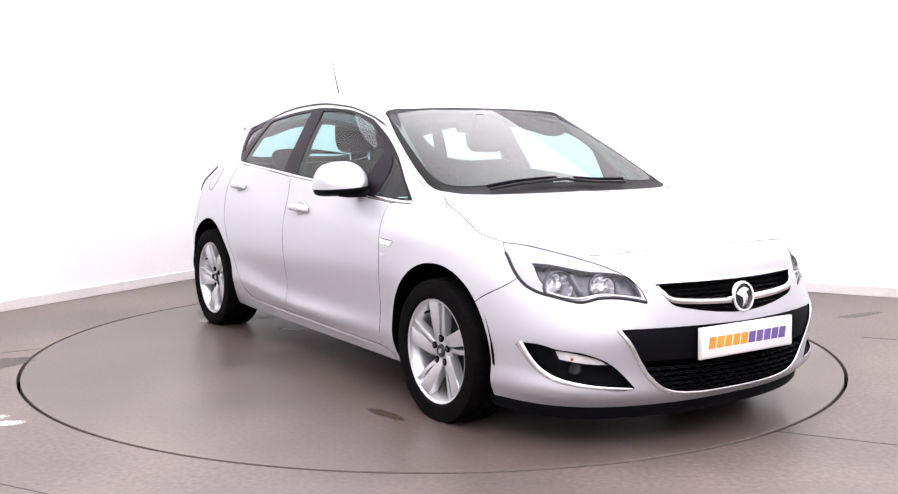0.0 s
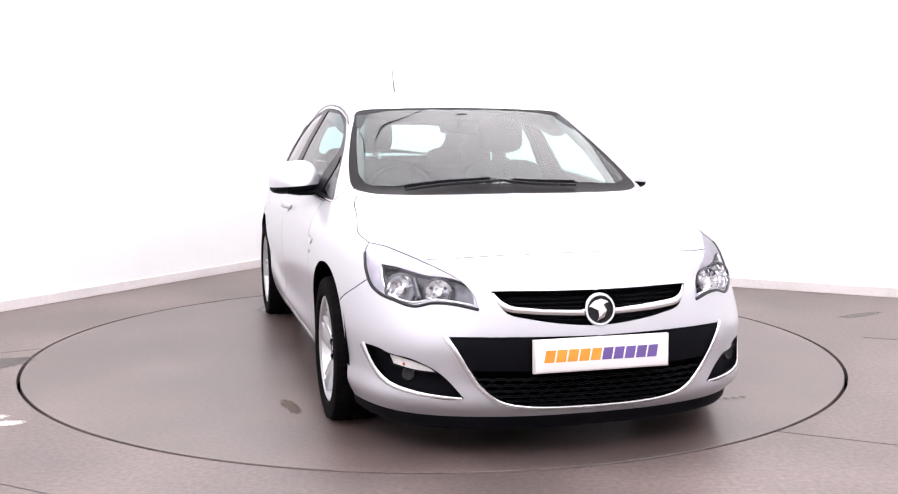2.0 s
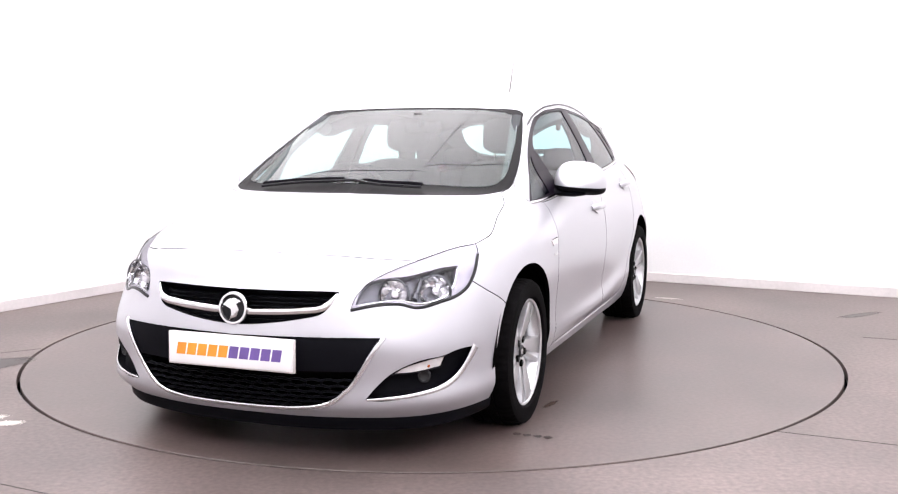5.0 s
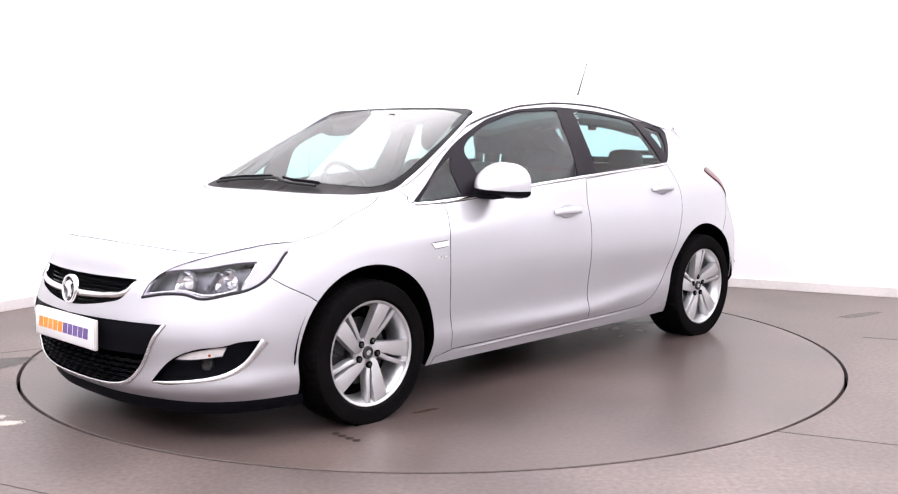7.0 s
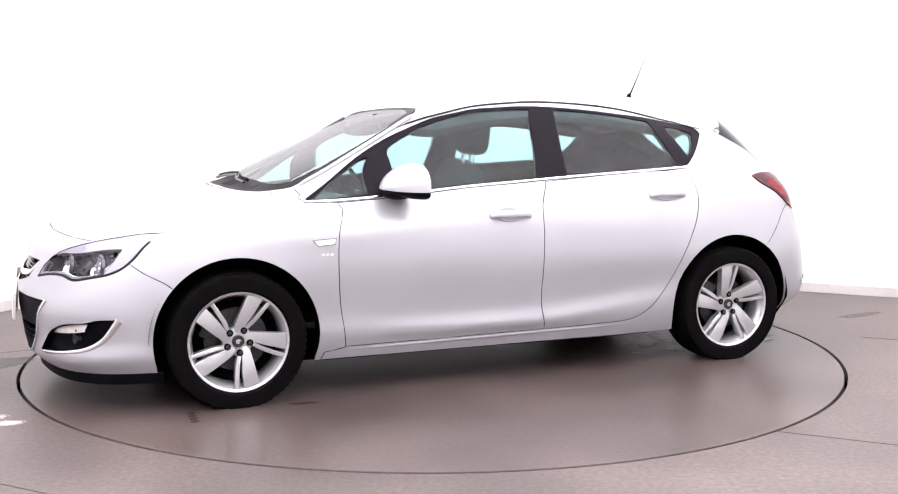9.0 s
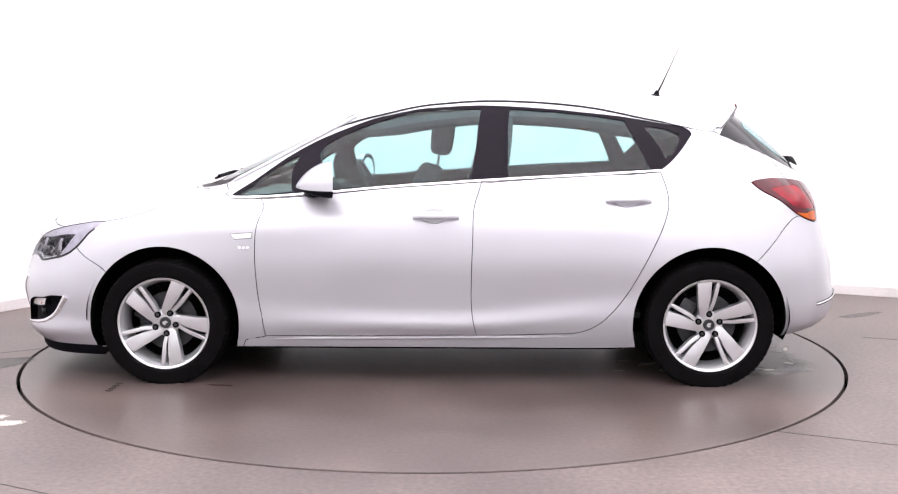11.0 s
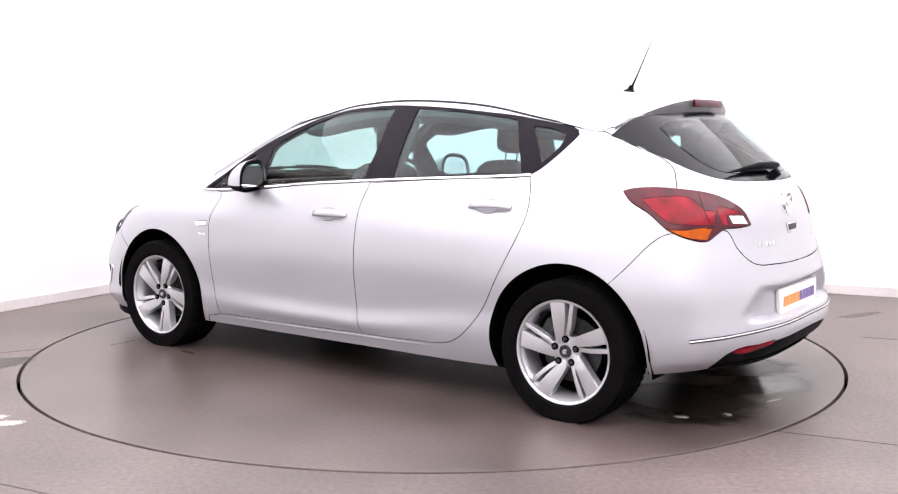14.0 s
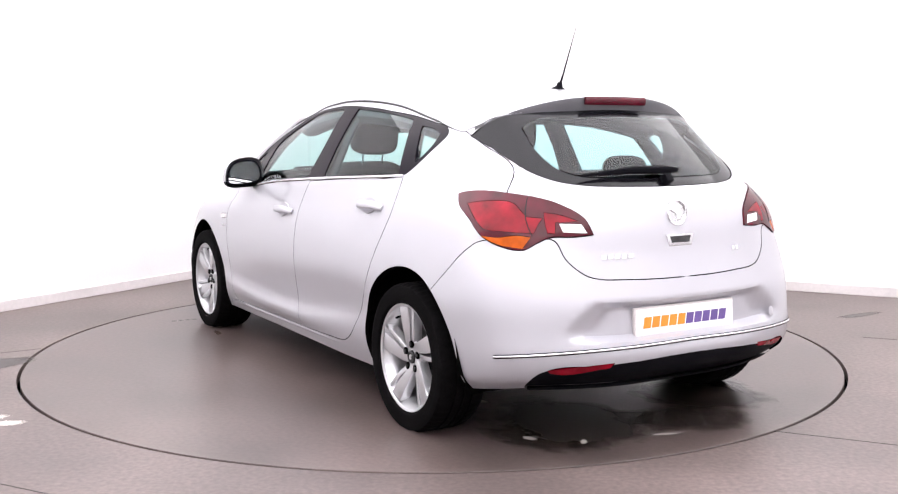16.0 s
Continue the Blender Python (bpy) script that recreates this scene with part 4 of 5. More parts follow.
def fog(s):
    pocket = panel("fog_recess", ["fog_recess"], BLACK, front_bumper, s, "black fog lamp pocket", sink=0.034, gap=0, lip=-0.030)
    panel("front_indicator", ["indicator"], CLEAR, pocket, s, "clear front indicator lens", sink=0.016, gap=0.001, lip=0.02)
    pts, n = line_on("fog_trim", 0.001, s)
    k = len(pts)
    part("fog_trim", sweep(bmesh.new(), pts, 0.018, 0.006, n, taper=[1.0 - 0.78 * (i / (k - 1)) ** 0.7 for i in range(k)]), SATIN, pocket, "silver fog lamp trim")
    p, n = on_skin(*OUTLINE["fogc"][0], -0.03, s)
    m = facing(p, (n + Vector((1.2, 0, 0))).normalized())
    bm, rings = lathe(bmesh.new(), [(0.025, -0.01), (0.025, 0.010), (0.022, 0.012), (0.019, 0.005), (0.008, 0.001)], m, 24)
    bm.faces.new(rings[-1])
    part("fog_lamp", bm, ALLOY_DARK, pocket, "round fog lamp")
    p, n = on_skin(2.62, 2.40, -0.010, s)
    bm, rings = lathe(bmesh.new(), [(0.006, -0.010), (0.006, -0.006), (0.004, -0.005)], facing(p, n), 12)
    bm.faces.new(rings[-1])
    part("indicator_bulb", bm, AMBER, pocket, "amber bulb")


# ---- nose ----
def emblem(name, m, r, parent, label):
    bm, _ = lathe(bmesh.new(), [(r, -0.01), (r, 0.006), (r * 0.95, 0.010), (r * 0.84, 0.010), (r * 0.80, 0.004), (r * 0.80, -0.01)], m, 48)
    ring = part(name, bm, CHROME, parent, label)
    bm, rings = lathe(bmesh.new(), [(r * 0.80, 0.001), (r * 0.1, 0.004)], m, 32)
    bm.faces.new(rings[-1])
    part("emblem_disc", bm, GLOSS if "rear" not in name else SATIN, ring)
    shape = [(-.80, .20), (-.45, .55), (.10, .70), (.62, .48), (.20, .32), (.50, -.05), (.30, -.55), (-.25, -.78), (-.05, -.40), (-.10, -.05), (-.42, .12)]
    part("emblem_shape", prism(bmesh.new(), [(a * r * 0.9, b * r * 0.9) for a, b in shape[::-1]], 0.008, m, 0.002), CHROME, ring)
    return ring


def number_plate(name, m, w, h, parent):
    plate = part(name, box(bmesh.new(), -w / 2, w / 2, -h / 2, h / 2, 0, 0.008, 0.003, m), PLATE, parent, "white dealer plate with orange and purple blocks")
    part("plate_surround", box(bmesh.new(), -w / 2 - 0.006, w / 2 + 0.006, -h / 2 - 0.006, h / 2 + 0.006, -0.012, 0.003, 0.003, m), SKIRT, plate)
    span, tall = w * 0.86, h * 0.40
    step = span / 10
    for k in range(10):
        x0 = -span / 2 + k * step
        pts = [(x0, -tall / 2), (x0 + step * 0.84, -tall / 2), (x0 + step * 0.84 + tall * 0.18, tall / 2), (x0 + tall * 0.18, tall / 2)]
        part("plate_block", prism(bmesh.new(), pts, 0.0012, m @ Matrix.Translation((-tall * 0.09, 0, 0.008))), ORANGE if k < 5 else PURPLE, plate, smooth=0)
    return plate


def both_sides(pts):
    """A line from the left half carried across the middle to the right half."""
    pts = [Vector(p) for p in pts]
    return pts + [Vector((p.x, -p.y, p.z)) for p in pts[::-1] if p.y > 1e-4]


def nose():
    grille = panel("upper_grille", ["upper_grille"], BLACK, front_bumper, 0, "black upper grille", sink=0.06, gap=0, lip=-0.056)
    pts, _ = line_on([(1.36, 4.90), (1.2, 4.45), (.85, 4.29), (.5, 4.22), (0, 4.16)], -0.004)
    path = both_sides(pts)
    k = len(path)
    part("grille_bar", sweep(bmesh.new(), path, 0.012, 0.014, taper=[min(1, 0.35 + 5 * min(i, k - 1 - i) / k) for i in range(k)]), CHROME, grille, "chrome grille bar")
    for v in (4.45, 4.62, 4.79, 3.98):
        lim = 1.2 if v > 4.1 else 0.75
        pts, _ = line_on([(lim, v), (0.6, v), (0.0, v - 0.02)], -0.03)
        part("grille_slat", sweep(bmesh.new(), both_sides(pts), 0.012, 0.0035), GLOSS, grille)
    p, n = on_skin(0, 4.25, 0.008)
    emblem("emblem", facing(p, (1, 0, 0.12)), 0.062, front_bumper, "round chrome emblem")
    intake = panel("intake_panel", ["intake"], BLACK, front_bumper, 0, "matt black intake panel", sink=0.006, gap=0, lip=0.03)
    panel("intake_back", ["intake_mesh"], GAP, intake, 0, "dark intake recess", sink=0.07, gap=0, lip=-0.062)
    limits = ((0.98, 0.86), (1.19, 1.14), (1.41, 1.30), (1.63, 1.37), (1.85, 1.43), (2.07, 1.49))
    for row, (v, lim) in enumerate(limits):
        us = np.linspace(lim, -lim, 97)
        wave = 0.055 * np.abs(np.sin(np.pi * (us * 5.0 + 0.5 * (row % 2)))) - 0.03
        p = skin(np.abs(us), v + wave) * np.stack([0 * us + 1, np.sign(us) + (us == 0), 0 * us + 1], -1) + (-0.014, 0, 0)
        part("mesh_slat", sweep(bmesh.new(), p, 0.010, 0.0045, sides=6), BLACK, intake)
    for row, (v, lim) in enumerate(limits[:-1]):
        count = int(lim * 5)
        for k in range(-count, count + 1):
            u = (k + 0.5 * ((row + 1) % 2)) / 5.0
            if abs(u) < lim - 0.04:
                sg = 1 if u >= 0 else -1
                a, b = (Vector(skin(np.array(abs(u)), np.array(vv))) for vv in (v - 0.01, limits[row + 1][0] + 0.01))
                q = [Vector((c.x - 0.02, c.y * sg, c.z)) for c in (a, b)]
                part("mesh_rib", sweep(bmesh.new(), q, 0.0035, 0.009, sides=5), BLACK, intake)
    pts, n = line_on([(1.985, 3.40), (1.80, 2.95), (1.61, 2.33), (1.43, 1.72), (1.20, 1.10), (.84, .82), (.475, .735), (0, .70)], 0.002)
    path = both_sides(pts)
    ups = [Vector(a) for a in n] + [Vector((a[0], -a[1], a[2])) for a, p in zip(n[::-1], pts[::-1]) if p[1] > 1e-4]
    part("intake_trim", sweep(bmesh.new(), path, 0.009, 0.005, ups), SATIN, front_bumper, "bright silver intake trim")
    number_plate("front_plate", facing((2.284, 0, 0.427), (1, 0, 0.03)), 0.532, 0.113, front_bumper)


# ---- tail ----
# Spoiler's rear face: silver paint whose shade is put into a dark grey colour.
SPOILER_SHADE = material("shaded_spoiler_paint", (0.055, 0.054, 0.062), 0.35, 0.1, coat=0.1, spots=0.1)


def tail():
    ys = np.linspace(0, 0.602, 26)
    t = ys / 0.602
    x = -1.615 + 0.18 * t**2.4
    z1, z0 = 1.393 - 0.128 * t**2.6, 1.312 - 0.085 * t**2.2
    lead = [np.stack([x + 0.20, ys * 0.97, z1 + 0.010 - 0.01 * t], -1), np.stack([x + 0.06, ys, z1 + 0.006], -1), np.stack([x + 0.006, ys, z1 + 0.001], -1)]
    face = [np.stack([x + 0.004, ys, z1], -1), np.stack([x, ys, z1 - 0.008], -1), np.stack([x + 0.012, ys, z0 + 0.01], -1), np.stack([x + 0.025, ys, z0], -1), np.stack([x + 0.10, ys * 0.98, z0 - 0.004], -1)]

    def ribbon(rows):
        bm = bmesh.new()
        for s in (1, -1):
            vs = [[bm.verts.new(q * (1, s, 1)) for q in r] for r in rows]
            for a, b in zip(vs, vs[1:]):
                for i in range(len(ys) - 1):
                    bm.faces.new((a[i], a[i + 1], b[i + 1], b[i]))
        bmesh.ops.remove_doubles(bm, verts=bm.verts, dist=0.0003)
        return bm

    spoiler = part("spoiler", ribbon(lead), PAINT, tailgate, "silver roof spoiler")
    part("spoiler_edge", ribbon(face), SPOILER_SHADE, spoiler, "silver spoiler edge coloured dark for its shade")
    pts = [(-1.619 + 0.17 * (abs(y) / 0.615) ** 2.4, y, 1.375) for y in np.linspace(-0.165, 0.165, 15)]
    part("high_brake_light", sweep(bmesh.new(), pts, 0.008, 0.018, sides=10), RED_DARK, tailgate, "dark red high brake light")
    emblem("rear_emblem", facing(on_skin(14, 7.22, 0.004)[0], (-1, 0, 0.1)), 0.055, tailgate, "round chrome emblem")
    m = facing(on_skin(14, 6.45, 0.0)[0], (-1, 0, 0.1))
    handle = part("tailgate_handle", prism(bmesh.new(), [(-.075, .018), (-.06, -.03), (.06, -.03), (.075, .018)], 0.004, m, 0.002), SATIN, tailgate, "satin tailgate handle")
    # Flat dark plate on the handle, colouring in the shade of its recess.
    part("handle_hollow_shade", prism(bmesh.new(), [(-.055, .010), (-.045, -.016), (.045, -.016), (.055, .010)], 0.002, m @ Matrix.Translation((0, 0, 0.004))), ALLOY_DARK, handle)
    part("wiper_boss", box(bmesh.new(), -0.02, 0.02, -0.02, 0.02, -0.01, 0.03, 0.008, facing(on_skin(14, 8.1, 0)[0], (-1, 0, 0.7))), BLACK, tailgate)
    a, b, c = on_skin(13.80, 8.25, 0.03, -1)[0], on_skin(13.46, 8.27, 0.028)[0], on_skin(12.70, 8.13, 0.022)[0]
    part("rear_wiper", sweep(bmesh.new(), [a, a.lerp(b, 0.25), a.lerp(b, 0.7), b, b.lerp(c, 0.5), c], 0.014, 0.016, taper=[0.7, 1.1, 1.1, 1, .7, .25]), BLACK, tailgate, "black rear wiper")
    pts, n = line_on("strip", 0.003)
    path = both_sides(pts)
    ups = [Vector(q) for q in n] + [Vector((q[0], -q[1], q[2])) for q, p in zip(n[::-1], pts[::-1]) if p[1] > 1e-4]
    for dv in (-0.07, 0.07):
        dark, nd = line_on([(u, v + dv) for u, v in OUTLINE["strip"]], 0.0012)
        across = both_sides(dark)
        up2 = [Vector(q) for q in nd] + [Vector((q[0], -q[1], q[2])) for q, p in zip(nd[::-1], dark[::-1]) if p[1] > 1e-4]
        part("strip_groove", sweep(bmesh.new(), across, 0.0016, 0.0016, up2), GAP, rear_bumper)
    part("bumper_strip", sweep(bmesh.new(), path, 0.0045, 0.004, ups), SATIN, rear_bumper, "bright bumper strip")
    for s in (1, -1):
        panel("diffuser", ["diffuser"], BLACK, rear_bumper, s, "black plastic diffuser", sink=0.010, gap=0.0005)
        panel("reflector", ["refl"], RED, rear_bumper, s, "red reflector", sink=0.002, gap=0.0005)
    number_plate("rear_plate", facing((-2.066, 0.0, 0.503), (-1, 0, 0.06)), 0.52, 0.108, rear_bumper)
    for s, w in ((1, 0.15), (-1, 0.05)):
        p, n = on_skin(13.1, 5.95, 0.001, s)
        m = facing(p, n)
        k = 5 if s > 0 else 2
        for i in range(k):
            x0 = -w / 2 + i * w / k
            part("badge_bar", prism(bmesh.new(), [(x0, -.009), (x0 + w / k * .7, -.009), (x0 + w / k * .8, .009), (x0 + w / k * .1, .009)], 0.003, m), CHROME, tailgate, smooth=0)
    bm, rings = lathe(bmesh.new(), [(0.022, 0), (0.022, 0.001), (0.021, 0.0015)], facing(on_skin(12.62, 3.05, 0.0, -1)[0], on_skin(12.62, 3.05, 0, -1)[1]), 24)
    bm.faces.new(rings[-1])
    part("tow_cover", bm, PAINT, rear_bumper)


# ---- sides and top ----
def door_handle(parent, x0, x1, z, s):
    u = np.interp(-(x0 + x1) / 2, [-0.35, 0.25, 0.85, 1.34], [7, 8, 9, 10])
    pts, ns = [], []
    for k in range(13):
        f = k / 12
        q = side_uv(x0 + (x1 - x0) * f, z, u, 6.5)
        lift = 0.004 + 0.030 * min(1, 5 * f, 5 * (1 - f))
        p, n = on_skin(*q, lift, s)
        pts.append(p), ns.append(n)
    handle = part("door_handle", sweep(bmesh.new(), pts, 0.0185, 0.008, ns, sides=14, taper=[0.75 + 0.25 * min(1, 3 * k / 12, 3 * (1 - k / 12)) for k in range(13)]), PAINT, parent, "silver bar door handle")
    p, n = on_skin(*side_uv((x0 + x1) / 2 + 0.01, z + 0.004, u, 6.5), 0.0012, s)
    m = facing(p, n)
    bm, rings = lathe(bmesh.new(), [(1.0, 0.0002), (0.95, 0.0042), (0.86, 0.0034), (0.6, 0.0016), (0.3, 0.0010)], m @ Matrix.Diagonal((0.066, 0.038, 1, 1)), 36)
    bm.faces.new(rings[-1])
    part("handle_dish", bm, PAINT, handle)


def door_mirror(parent, s):
    """A domed shell with a flat lower edge over a shallow black base, on a short arm, with the glass facing back."""
    c = Vector((0.565, 0.915, 0.976))
    steps = [(-0.062 + 0.165 * f, max(0.03, (1 - f**2.3)) ** 0.55, max(0.02, (1 - f**1.7)) ** 0.75) for f in np.linspace(0, 1, 12)]

    def at(dx, y, z):
        return (c.x + dx - 0.24 * y, (c.y + y) * s, c.z + z - 0.09 * y)

    def bowl(height, squash, inset):
        bm = bmesh.new()
        rows = []
        for dx, wide, tall in steps:
            row = []
            for j in range(19):
                a = math.pi * j / 18
                y = (0.122 - inset) * wide * math.copysign(abs(math.cos(a)) ** squash, math.cos(a)) - 0.012 * (1 - wide)
                row.append(bm.verts.new(at(dx, y, height * tall * math.sin(a) ** squash)))
            rows.append(row)
        for a, b in zip(rows, rows[1:]):
            for j in range(18):
                bm.faces.new((a[j], a[j + 1], b[j + 1], b[j]))
            bm.faces.new((a[18], a[0], b[0], b[18]))
        bm.faces.new(rows[-1])
        return bm

    housing = part("door_mirror", bowl(0.122, 0.72, 0.0), PAINT, parent, "silver door mirror housing", smooth=50)
    part("mirror_base", bowl(-0.044, 0.7, 0.003), BLACK, housing, "black lower mirror casing", smooth=50)
    bm = bmesh.new()
    loop = [(0.112 * math.copysign(abs(math.cos(a)) ** 0.7, math.cos(a)), (0.108 if math.sin(a) > 0 else 0.028) * math.copysign(abs(math.sin(a)) ** 0.75, math.sin(a))) for a in np.linspace(0, 2 * math.pi, 33)[:-1]]
    bm.faces.new([bm.verts.new(at(-0.057, y, z)) for y, z in loop])
    part("mirror_rim", bm, BLACK, housing, "black mirror surround", smooth=0)
    bm = bmesh.new()
    bm.faces.new([bm.verts.new(at(-0.060, y * 0.88, z * 0.86 + 0.004)) for y, z in loop])
    part("mirror_glass", bm, MIRROR, housing, "mirror glass", smooth=0)
    bm = bmesh.new()
    sweep(bm, [(0.60, 0.79 * s, 0.952), (0.60, 0.84 * s, 0.944), (0.59, 0.90 * s, 0.944), (0.575, 0.95 * s, 0.946)], 0.040, 0.017, taper=[1.1, 1.0, 1.1, 0.8], sides=12)
    part("mirror_foot", bm, BLACK, housing, "black mirror foot")


def sides():
    for s in (1, -1):
        front_door, rear_door = DOORS[s]
        door_handle(front_door, 0.105, -0.115, 0.833, s)
        door_handle(rear_door, -0.83, -1.05, 0.910, s)
        door_mirror(front_door, s)
        pts, n = line_on([(5.84, 7.88), (6.2, 7.86), (6.67, 7.90), (7.2, 7.985), (7.69, 7.99), (8.12, 7.995), (8.8, 7.985), (9.6, 7.95)], 0.004, s)
        part("belt_trim", sweep(bmesh.new(), pts, 0.0065, 0.004, n), CHROME, car, "chrome waist strip")
        pts, n = line_on([(6.02, 0.60), (6.6, 0.64), (7.3, 0.70), (7.9, 0.76), (8.5, 0.84), (8.95, 1.0)], -0.004, s)
        k = len(pts)
        part("sill_ledge", sweep(bmesh.new(), pts, 0.009, 0.0085, n, taper=[min(1.0, 0.3 + 0.15 * i, 0.3 + 0.09 * (k - 1 - i)) for i in range(k)]), PAINT, car, "silver sill ledge")
        pts, n = line_on([(4.30, 8.08), (4.48, 8.5), (4.54, 9.0), (4.52, 9.5), (4.40, 9.96)], 0.001, s)
        part("pillar_edge", sweep(bmesh.new(), pts, 0.012, 0.011, n, taper=[0.5] + [1.0] * (len(pts) - 2) + [0.5]), PAINT, car, "silver windscreen pillar edge")
        edge = [(4.28, 8.1), (4.42, 8.9), (4.5, 9.4), (5.0, 9.80), (5.6, 10.06), (6.2, 10.27), (6.8, 10.27), (7.35, 10.21), (8.0, 10.19), (8.58, 10.17), (9.1, 10.11), (9.72, 10.01), (10.23, 9.98), (10.60, 9.94)]
        pts, n = line_on(edge, 0.001, s)
        k = len(pts)
        part("roof_moulding", sweep(bmesh.new(), pts, 0.0055, 0.004, n, taper=[0.5 if i < k * 0.22 else 1.1 if i < k * 0.4 else 1.0 if i < k * 0.9 else 0.5 for i in range(k)]), GLOSS, roof, "black roof moulding")
        p, n = on_skin(6.02, 5.02, 0.0015, s)
        m = facing(p, n)
        for k in range(3):
            part("badge_bar", prism(bmesh.new(), [(-.03 + .02 * k, -.006), (-.015 + .02 * k, -.006), (-.013 + .02 * k, .006), (-.028 + .02 * k, .006)], 0.002, m), CHROME, car, smooth=0)
    q = side_uv(-1.44, 0.93, 10.2, 7.0)
    ring = [(q[0] + 0.17 * math.cos(a), q[1] + 0.50 * math.sin(a)) for a in np.linspace(0, 2 * math.pi, 17)]
    pts, n = line_on(ring, 0.0005, -1)
    part("fuel_flap_gap", sweep(bmesh.new(), pts, 0.0009, 0.0009, n), GAP, car)
    base = Vector((-1.205, 0, 1.428))
    bm, rings = lathe(bmesh.new(), [(0.040, 0), (0.032, 0.014), (0.016, 0.024), (0.010, 0.045)], Matrix.Translation(base) @ pose(0, 0, 0, 0, -15, 0), 20)
    bm.faces.new(rings[-1])
    aerial = part("aerial_base", bm, BLACK, roof, "black aerial base")
    tip = Vector((-1.330, 0, 1.708))
    part("aerial_rod", sweep(bmesh.new(), [base + Vector((-.006, 0, .02)), base.lerp(tip, 0.3), tip], 0.0027, taper=[2.4, 1.4, 0.5]), BLACK, aerial, "thin black aerial rod")


def wipers():
    for knots, s0 in (([(0.25, 8.17), (1.09, 8.10), (2.0, 7.96)], -1), ([(0.1, 8.15), (0.45, 8.10), (1.2, 8.05)], 1)):
        pts = [on_skin(u, v, 0.020, s0)[0] for u, v in knots]
        path = [pts[0], pts[0].lerp(pts[1], 0.5), pts[1], pts[1].lerp(pts[2], 0.5), pts[2]]
        part("wiper_arm", sweep(bmesh.new(), path, 0.006, 0.007, taper=[0.8, 1, 1.1, 1.2, 1.3]), BLACK, windscreen, "black wiper arm")
        low = [p + Vector((0.02, 0, -0.012)) for p in path]
        part("wiper_blade", sweep(bmesh.new(), [low[0].lerp(low[1], -0.6), low[1], low[2], low[3], low[4]], 0.004, 0.007), GLOSS, windscreen)


wheels()
arches()
underbody()
for s in (1, -1):
    headlamp(s), tail_lamp(s), fog(s)
nose()
tail()
sides()
wipers()


# ---- inside the car ----
def cushion(bm, x0, x1, y0, y1, z0, z1, lean=0.0, square=0.5):
    """A padded block: a rounded box that swells in the middle."""
    c = Vector(((x0 + x1) / 2, (y0 + y1) / 2, z0))
    m = Matrix.Translation(c) @ pose(0, 0, 0, 0, -lean, 0)
    got = bmesh.ops.create_uvsphere(bm, u_segments=28, v_segments=16, radius=1.0)
    for v in got["verts"]:
        x, y, z = (math.copysign(abs(k) ** square, k) for k in v.co)
        v.co = m @ Vector((x * (x1 - x0) / 2, y * (y1 - y0) / 2, (z + 1) * (z1 - z0) / 2))
    return bm


LINING = material("grey_pillar_lining", (0.030, 0.034, 0.038), 0.8, grain=0.1, scale=200)


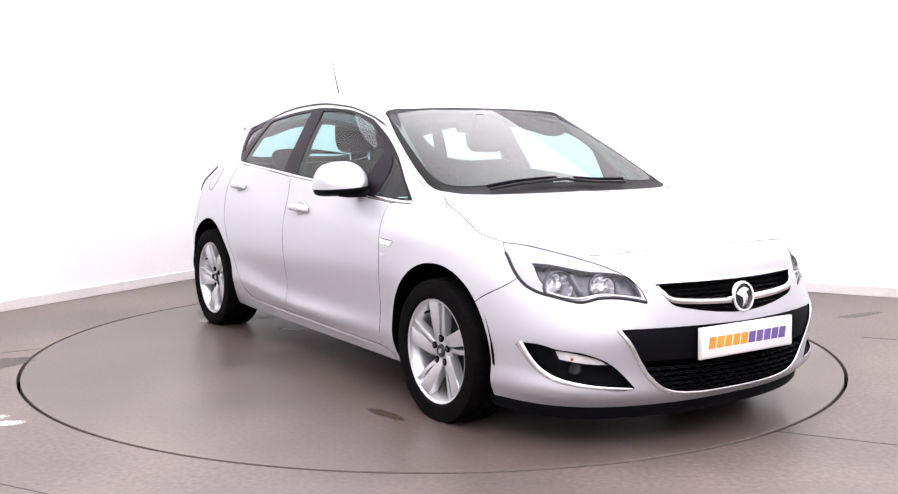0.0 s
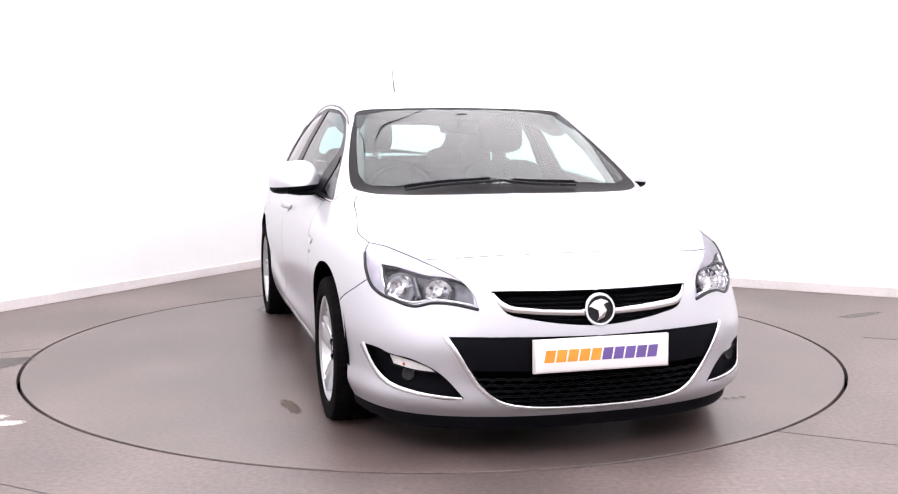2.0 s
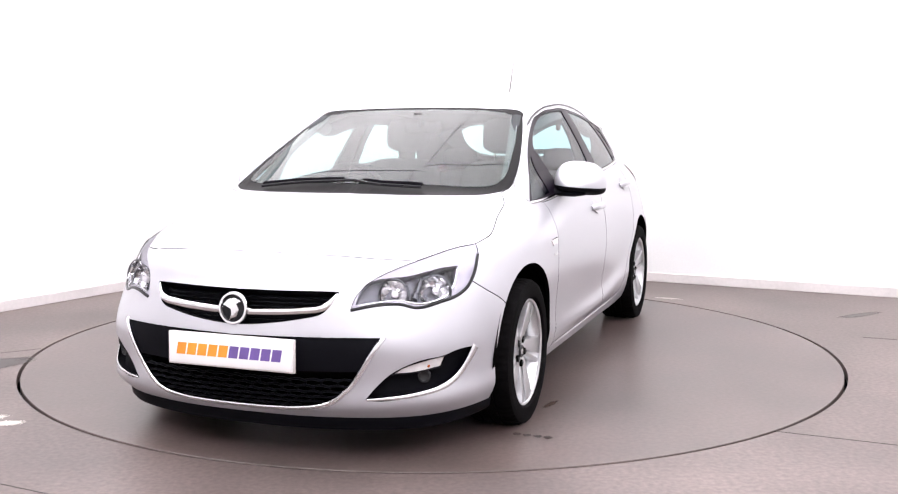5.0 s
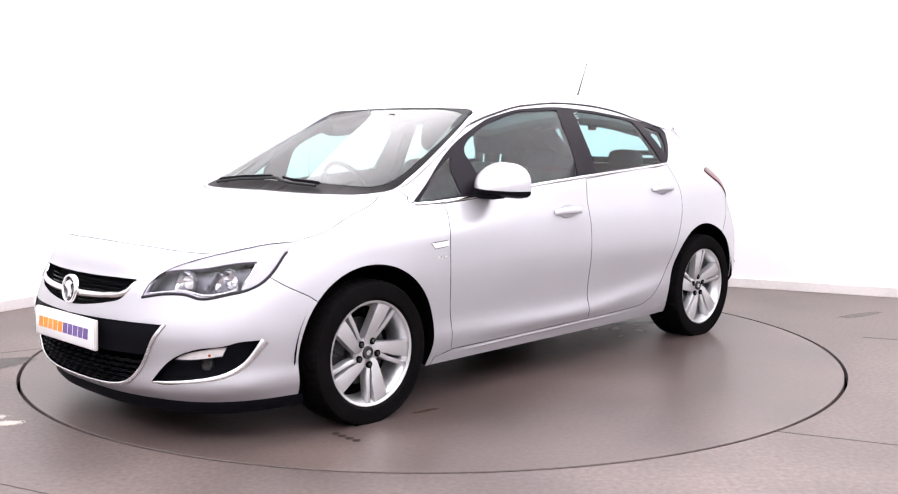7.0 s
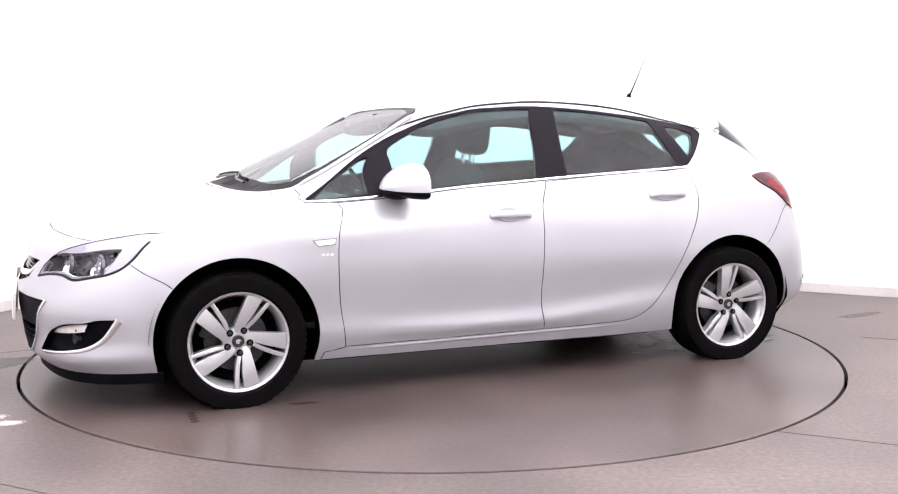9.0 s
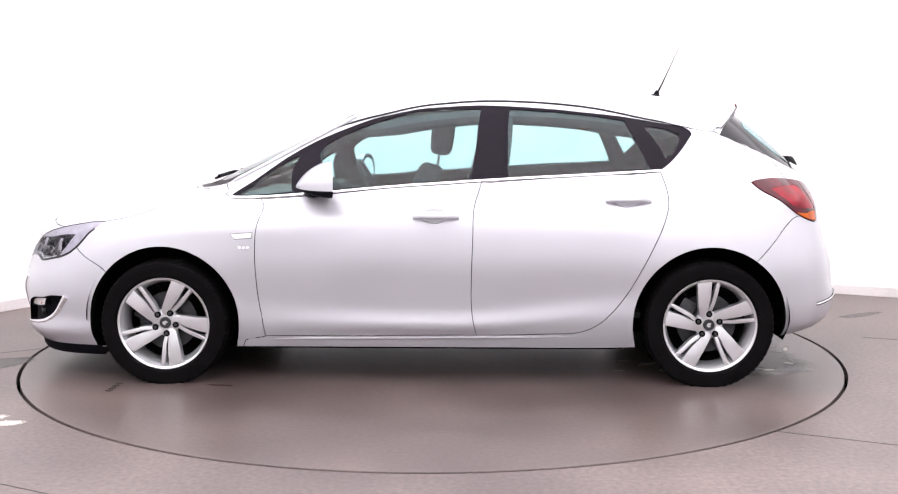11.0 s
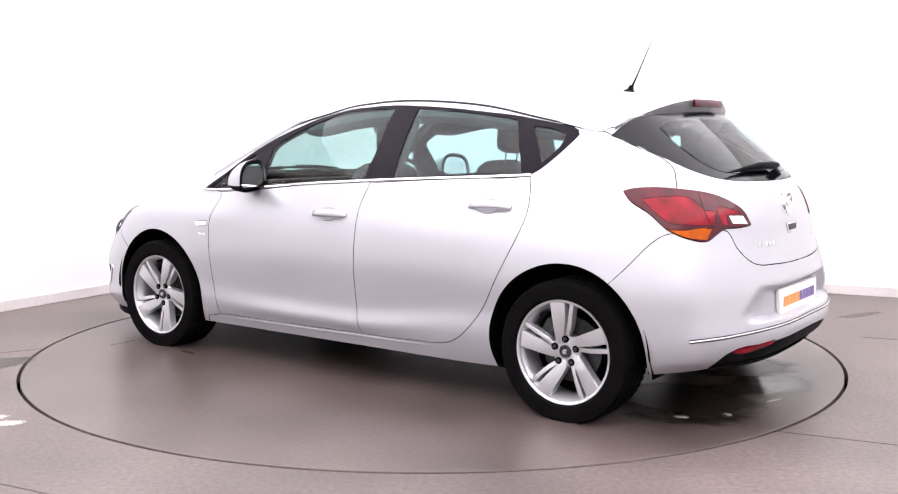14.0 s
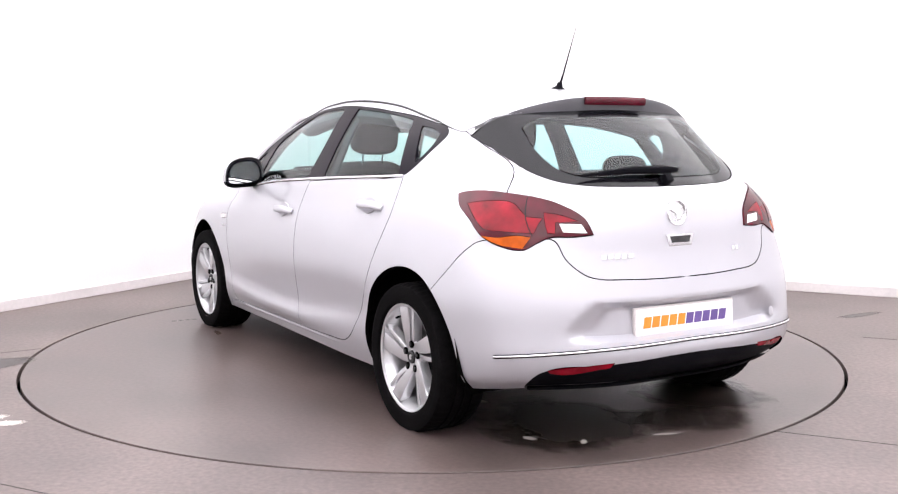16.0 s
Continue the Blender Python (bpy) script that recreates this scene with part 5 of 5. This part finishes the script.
def inside_car():
    for y, fore in ((0.36, 0.34), (-0.36, 0.05)):
        seat = part("front_seat", cushion(bmesh.new(), -0.05 + fore * 0.7, 0.42 + fore * 0.7, y - 0.25, y + 0.25, 0.36, 0.56), CLOTH, car, "charcoal cloth front seat")
        part("seat_back", cushion(bmesh.new(), -0.20 + fore, -0.05 + fore, y - 0.24, y + 0.24, 0.50, 1.10, 18, 0.4), CLOTH, seat)
        part("headrest", cushion(bmesh.new(), -0.41 + fore, -0.29 + fore, y - 0.135, y + 0.135, 1.12, 1.32, 8, 0.55), CLOTH, seat)
        bm = sweep(sweep(bmesh.new(), [(-.33 + fore, y - .06, 1.03), (-.345 + fore, y - .06, 1.16)], .006), [(-.33 + fore, y + .06, 1.03), (-.345 + fore, y + .06, 1.16)], .006)
        part("headrest_post", bm, CHROME, seat)
    bench = part("rear_bench", cushion(bmesh.new(), -1.0, -0.55, -0.62, 0.62, 0.36, 0.58), CLOTH, car, "charcoal cloth rear bench")
    part("bench_back", cushion(bmesh.new(), -1.15, -1.0, -0.60, 0.60, 0.5, 1.0, 18, 0.4), CLOTH, bench)
    for y in (0.36, -0.36):
        part("headrest", cushion(bmesh.new(), -1.29, -1.20, y - 0.12, y + 0.12, 0.99, 1.13, 8, 0.6), CLOTH, bench)
    dash = part("dashboard", box(bmesh.new(), 0.60, 1.12, -0.70, 0.70, 0.60, 0.915, 0.07, None, 3), DASH, car, "dark grey dashboard")
    part("instrument_hood", box(bmesh.new(), 0.58, 0.80, -0.52, -0.20, 0.86, 0.955, 0.04), DASH, dash)
    part("floor_carpet", box(bmesh.new(), -1.2, 1.0, -0.72, 0.72, 0.31, 0.34), DASH, car)
    part("parcel_shelf", box(bmesh.new(), -1.80, -1.27, -0.52, 0.52, 0.93, 0.955, 0.01), DASH, car, "dark parcel shelf")
    for s in (1, -1):
        part("door_lining", box(bmesh.new(), -0.93, 0.75, min(s * 0.765, s * 0.785), max(s * 0.765, s * 0.785), 0.40, 0.90, 0.005), DASH, car, "dark door lining")
        pts = [(0.98, s * 0.66, 0.95), (0.70, s * 0.615, 1.15), (0.42, s * 0.55, 1.315)]
        part("pillar_lining", sweep(bmesh.new(), pts, 0.03, 0.02), LINING, car)
        part("b_pillar_lining", sweep(bmesh.new(), [(-.30, s * .76, .95), (-.33, s * .67, 1.2), (-.34, s * .585, 1.36)], 0.05, 0.02), LINING, car)
        us = np.linspace(4.9, 10.3, 40)
        rim, up = skin(us, 0 * us + 9.86), skin_normal(us, 0 * us + 9.86)
        rim = (rim - up * 0.055) * (1, s, 1)
        part("cant_rail_lining", sweep(bmesh.new(), rim, 0.048, 0.040, sides=10, taper=[0.4] + [1.0] * 38 + [0.4]), LINING, car, "grey cloth roof edge lining")
    m = facing((0.43, -0.36, 0.90), (-1, 0, 0.45))
    bm, _ = lathe(bmesh.new(), [(0.185 + 0.014 * math.cos(a), 0.014 * math.sin(a)) for a in np.linspace(0, 2 * math.pi, 9)[:-1]], m, 40, True)
    wheel = part("steering_wheel", bm, BLACK, car, "black steering wheel")
    part("wheel_boss", box(bmesh.new(), -0.075, 0.075, -0.07, 0.05, -0.05, 0.0, 0.02, m), BLACK, wheel)
    part("wheel_arm", box(bmesh.new(), -0.18, 0.18, -0.02, 0.015, -0.02, -0.005, 0.004, m), SATIN, wheel)
    mirror = part("inside_mirror", box(bmesh.new(), 0.325, 0.365, -0.105, 0.105, 1.235, 1.30, 0.019, None, 3), BLACK, car, "black inside mirror")
    part("mirror_stem", sweep(bmesh.new(), [(0.36, 0, 1.27), (0.40, 0, 1.33)], 0.012), BLACK, mirror)
    part("sensor_pod", box(bmesh.new(), 0.36, 0.42, -0.03, 0.03, 1.315, 1.34, 0.008), BLACK, mirror)

    tag_mat = material("brown_card", (0.12, 0.05, 0.03), 0.7, grain=0.2)
    tag = part("hanging_tag", prism(bmesh.new(), [(-.03, -.035), (.03, -.035), (.036, .0), (.02, .03), (-.02, .03), (-.036, .0)], 0.006, facing((-0.757, 0.466, 1.285), (0.15, 1, 0)), 0.002), tag_mat, car, "brown card tag hanging by the rear window")
    part("tag_string", sweep(bmesh.new(), [(-0.757, 0.466, 1.315), (-0.757, 0.468, 1.365)], 0.002), BLACK, tag)


inside_car()


def motions():
    walk(turntable, [(t, pose(0, 0, 0, 0, 0, h)) for t, h in HEADING])
    walk(car, [(t, pose(0, 0, 0, 0, 0, h) @ Matrix.Translation(OFF)) for t, h in HEADING])


motions()
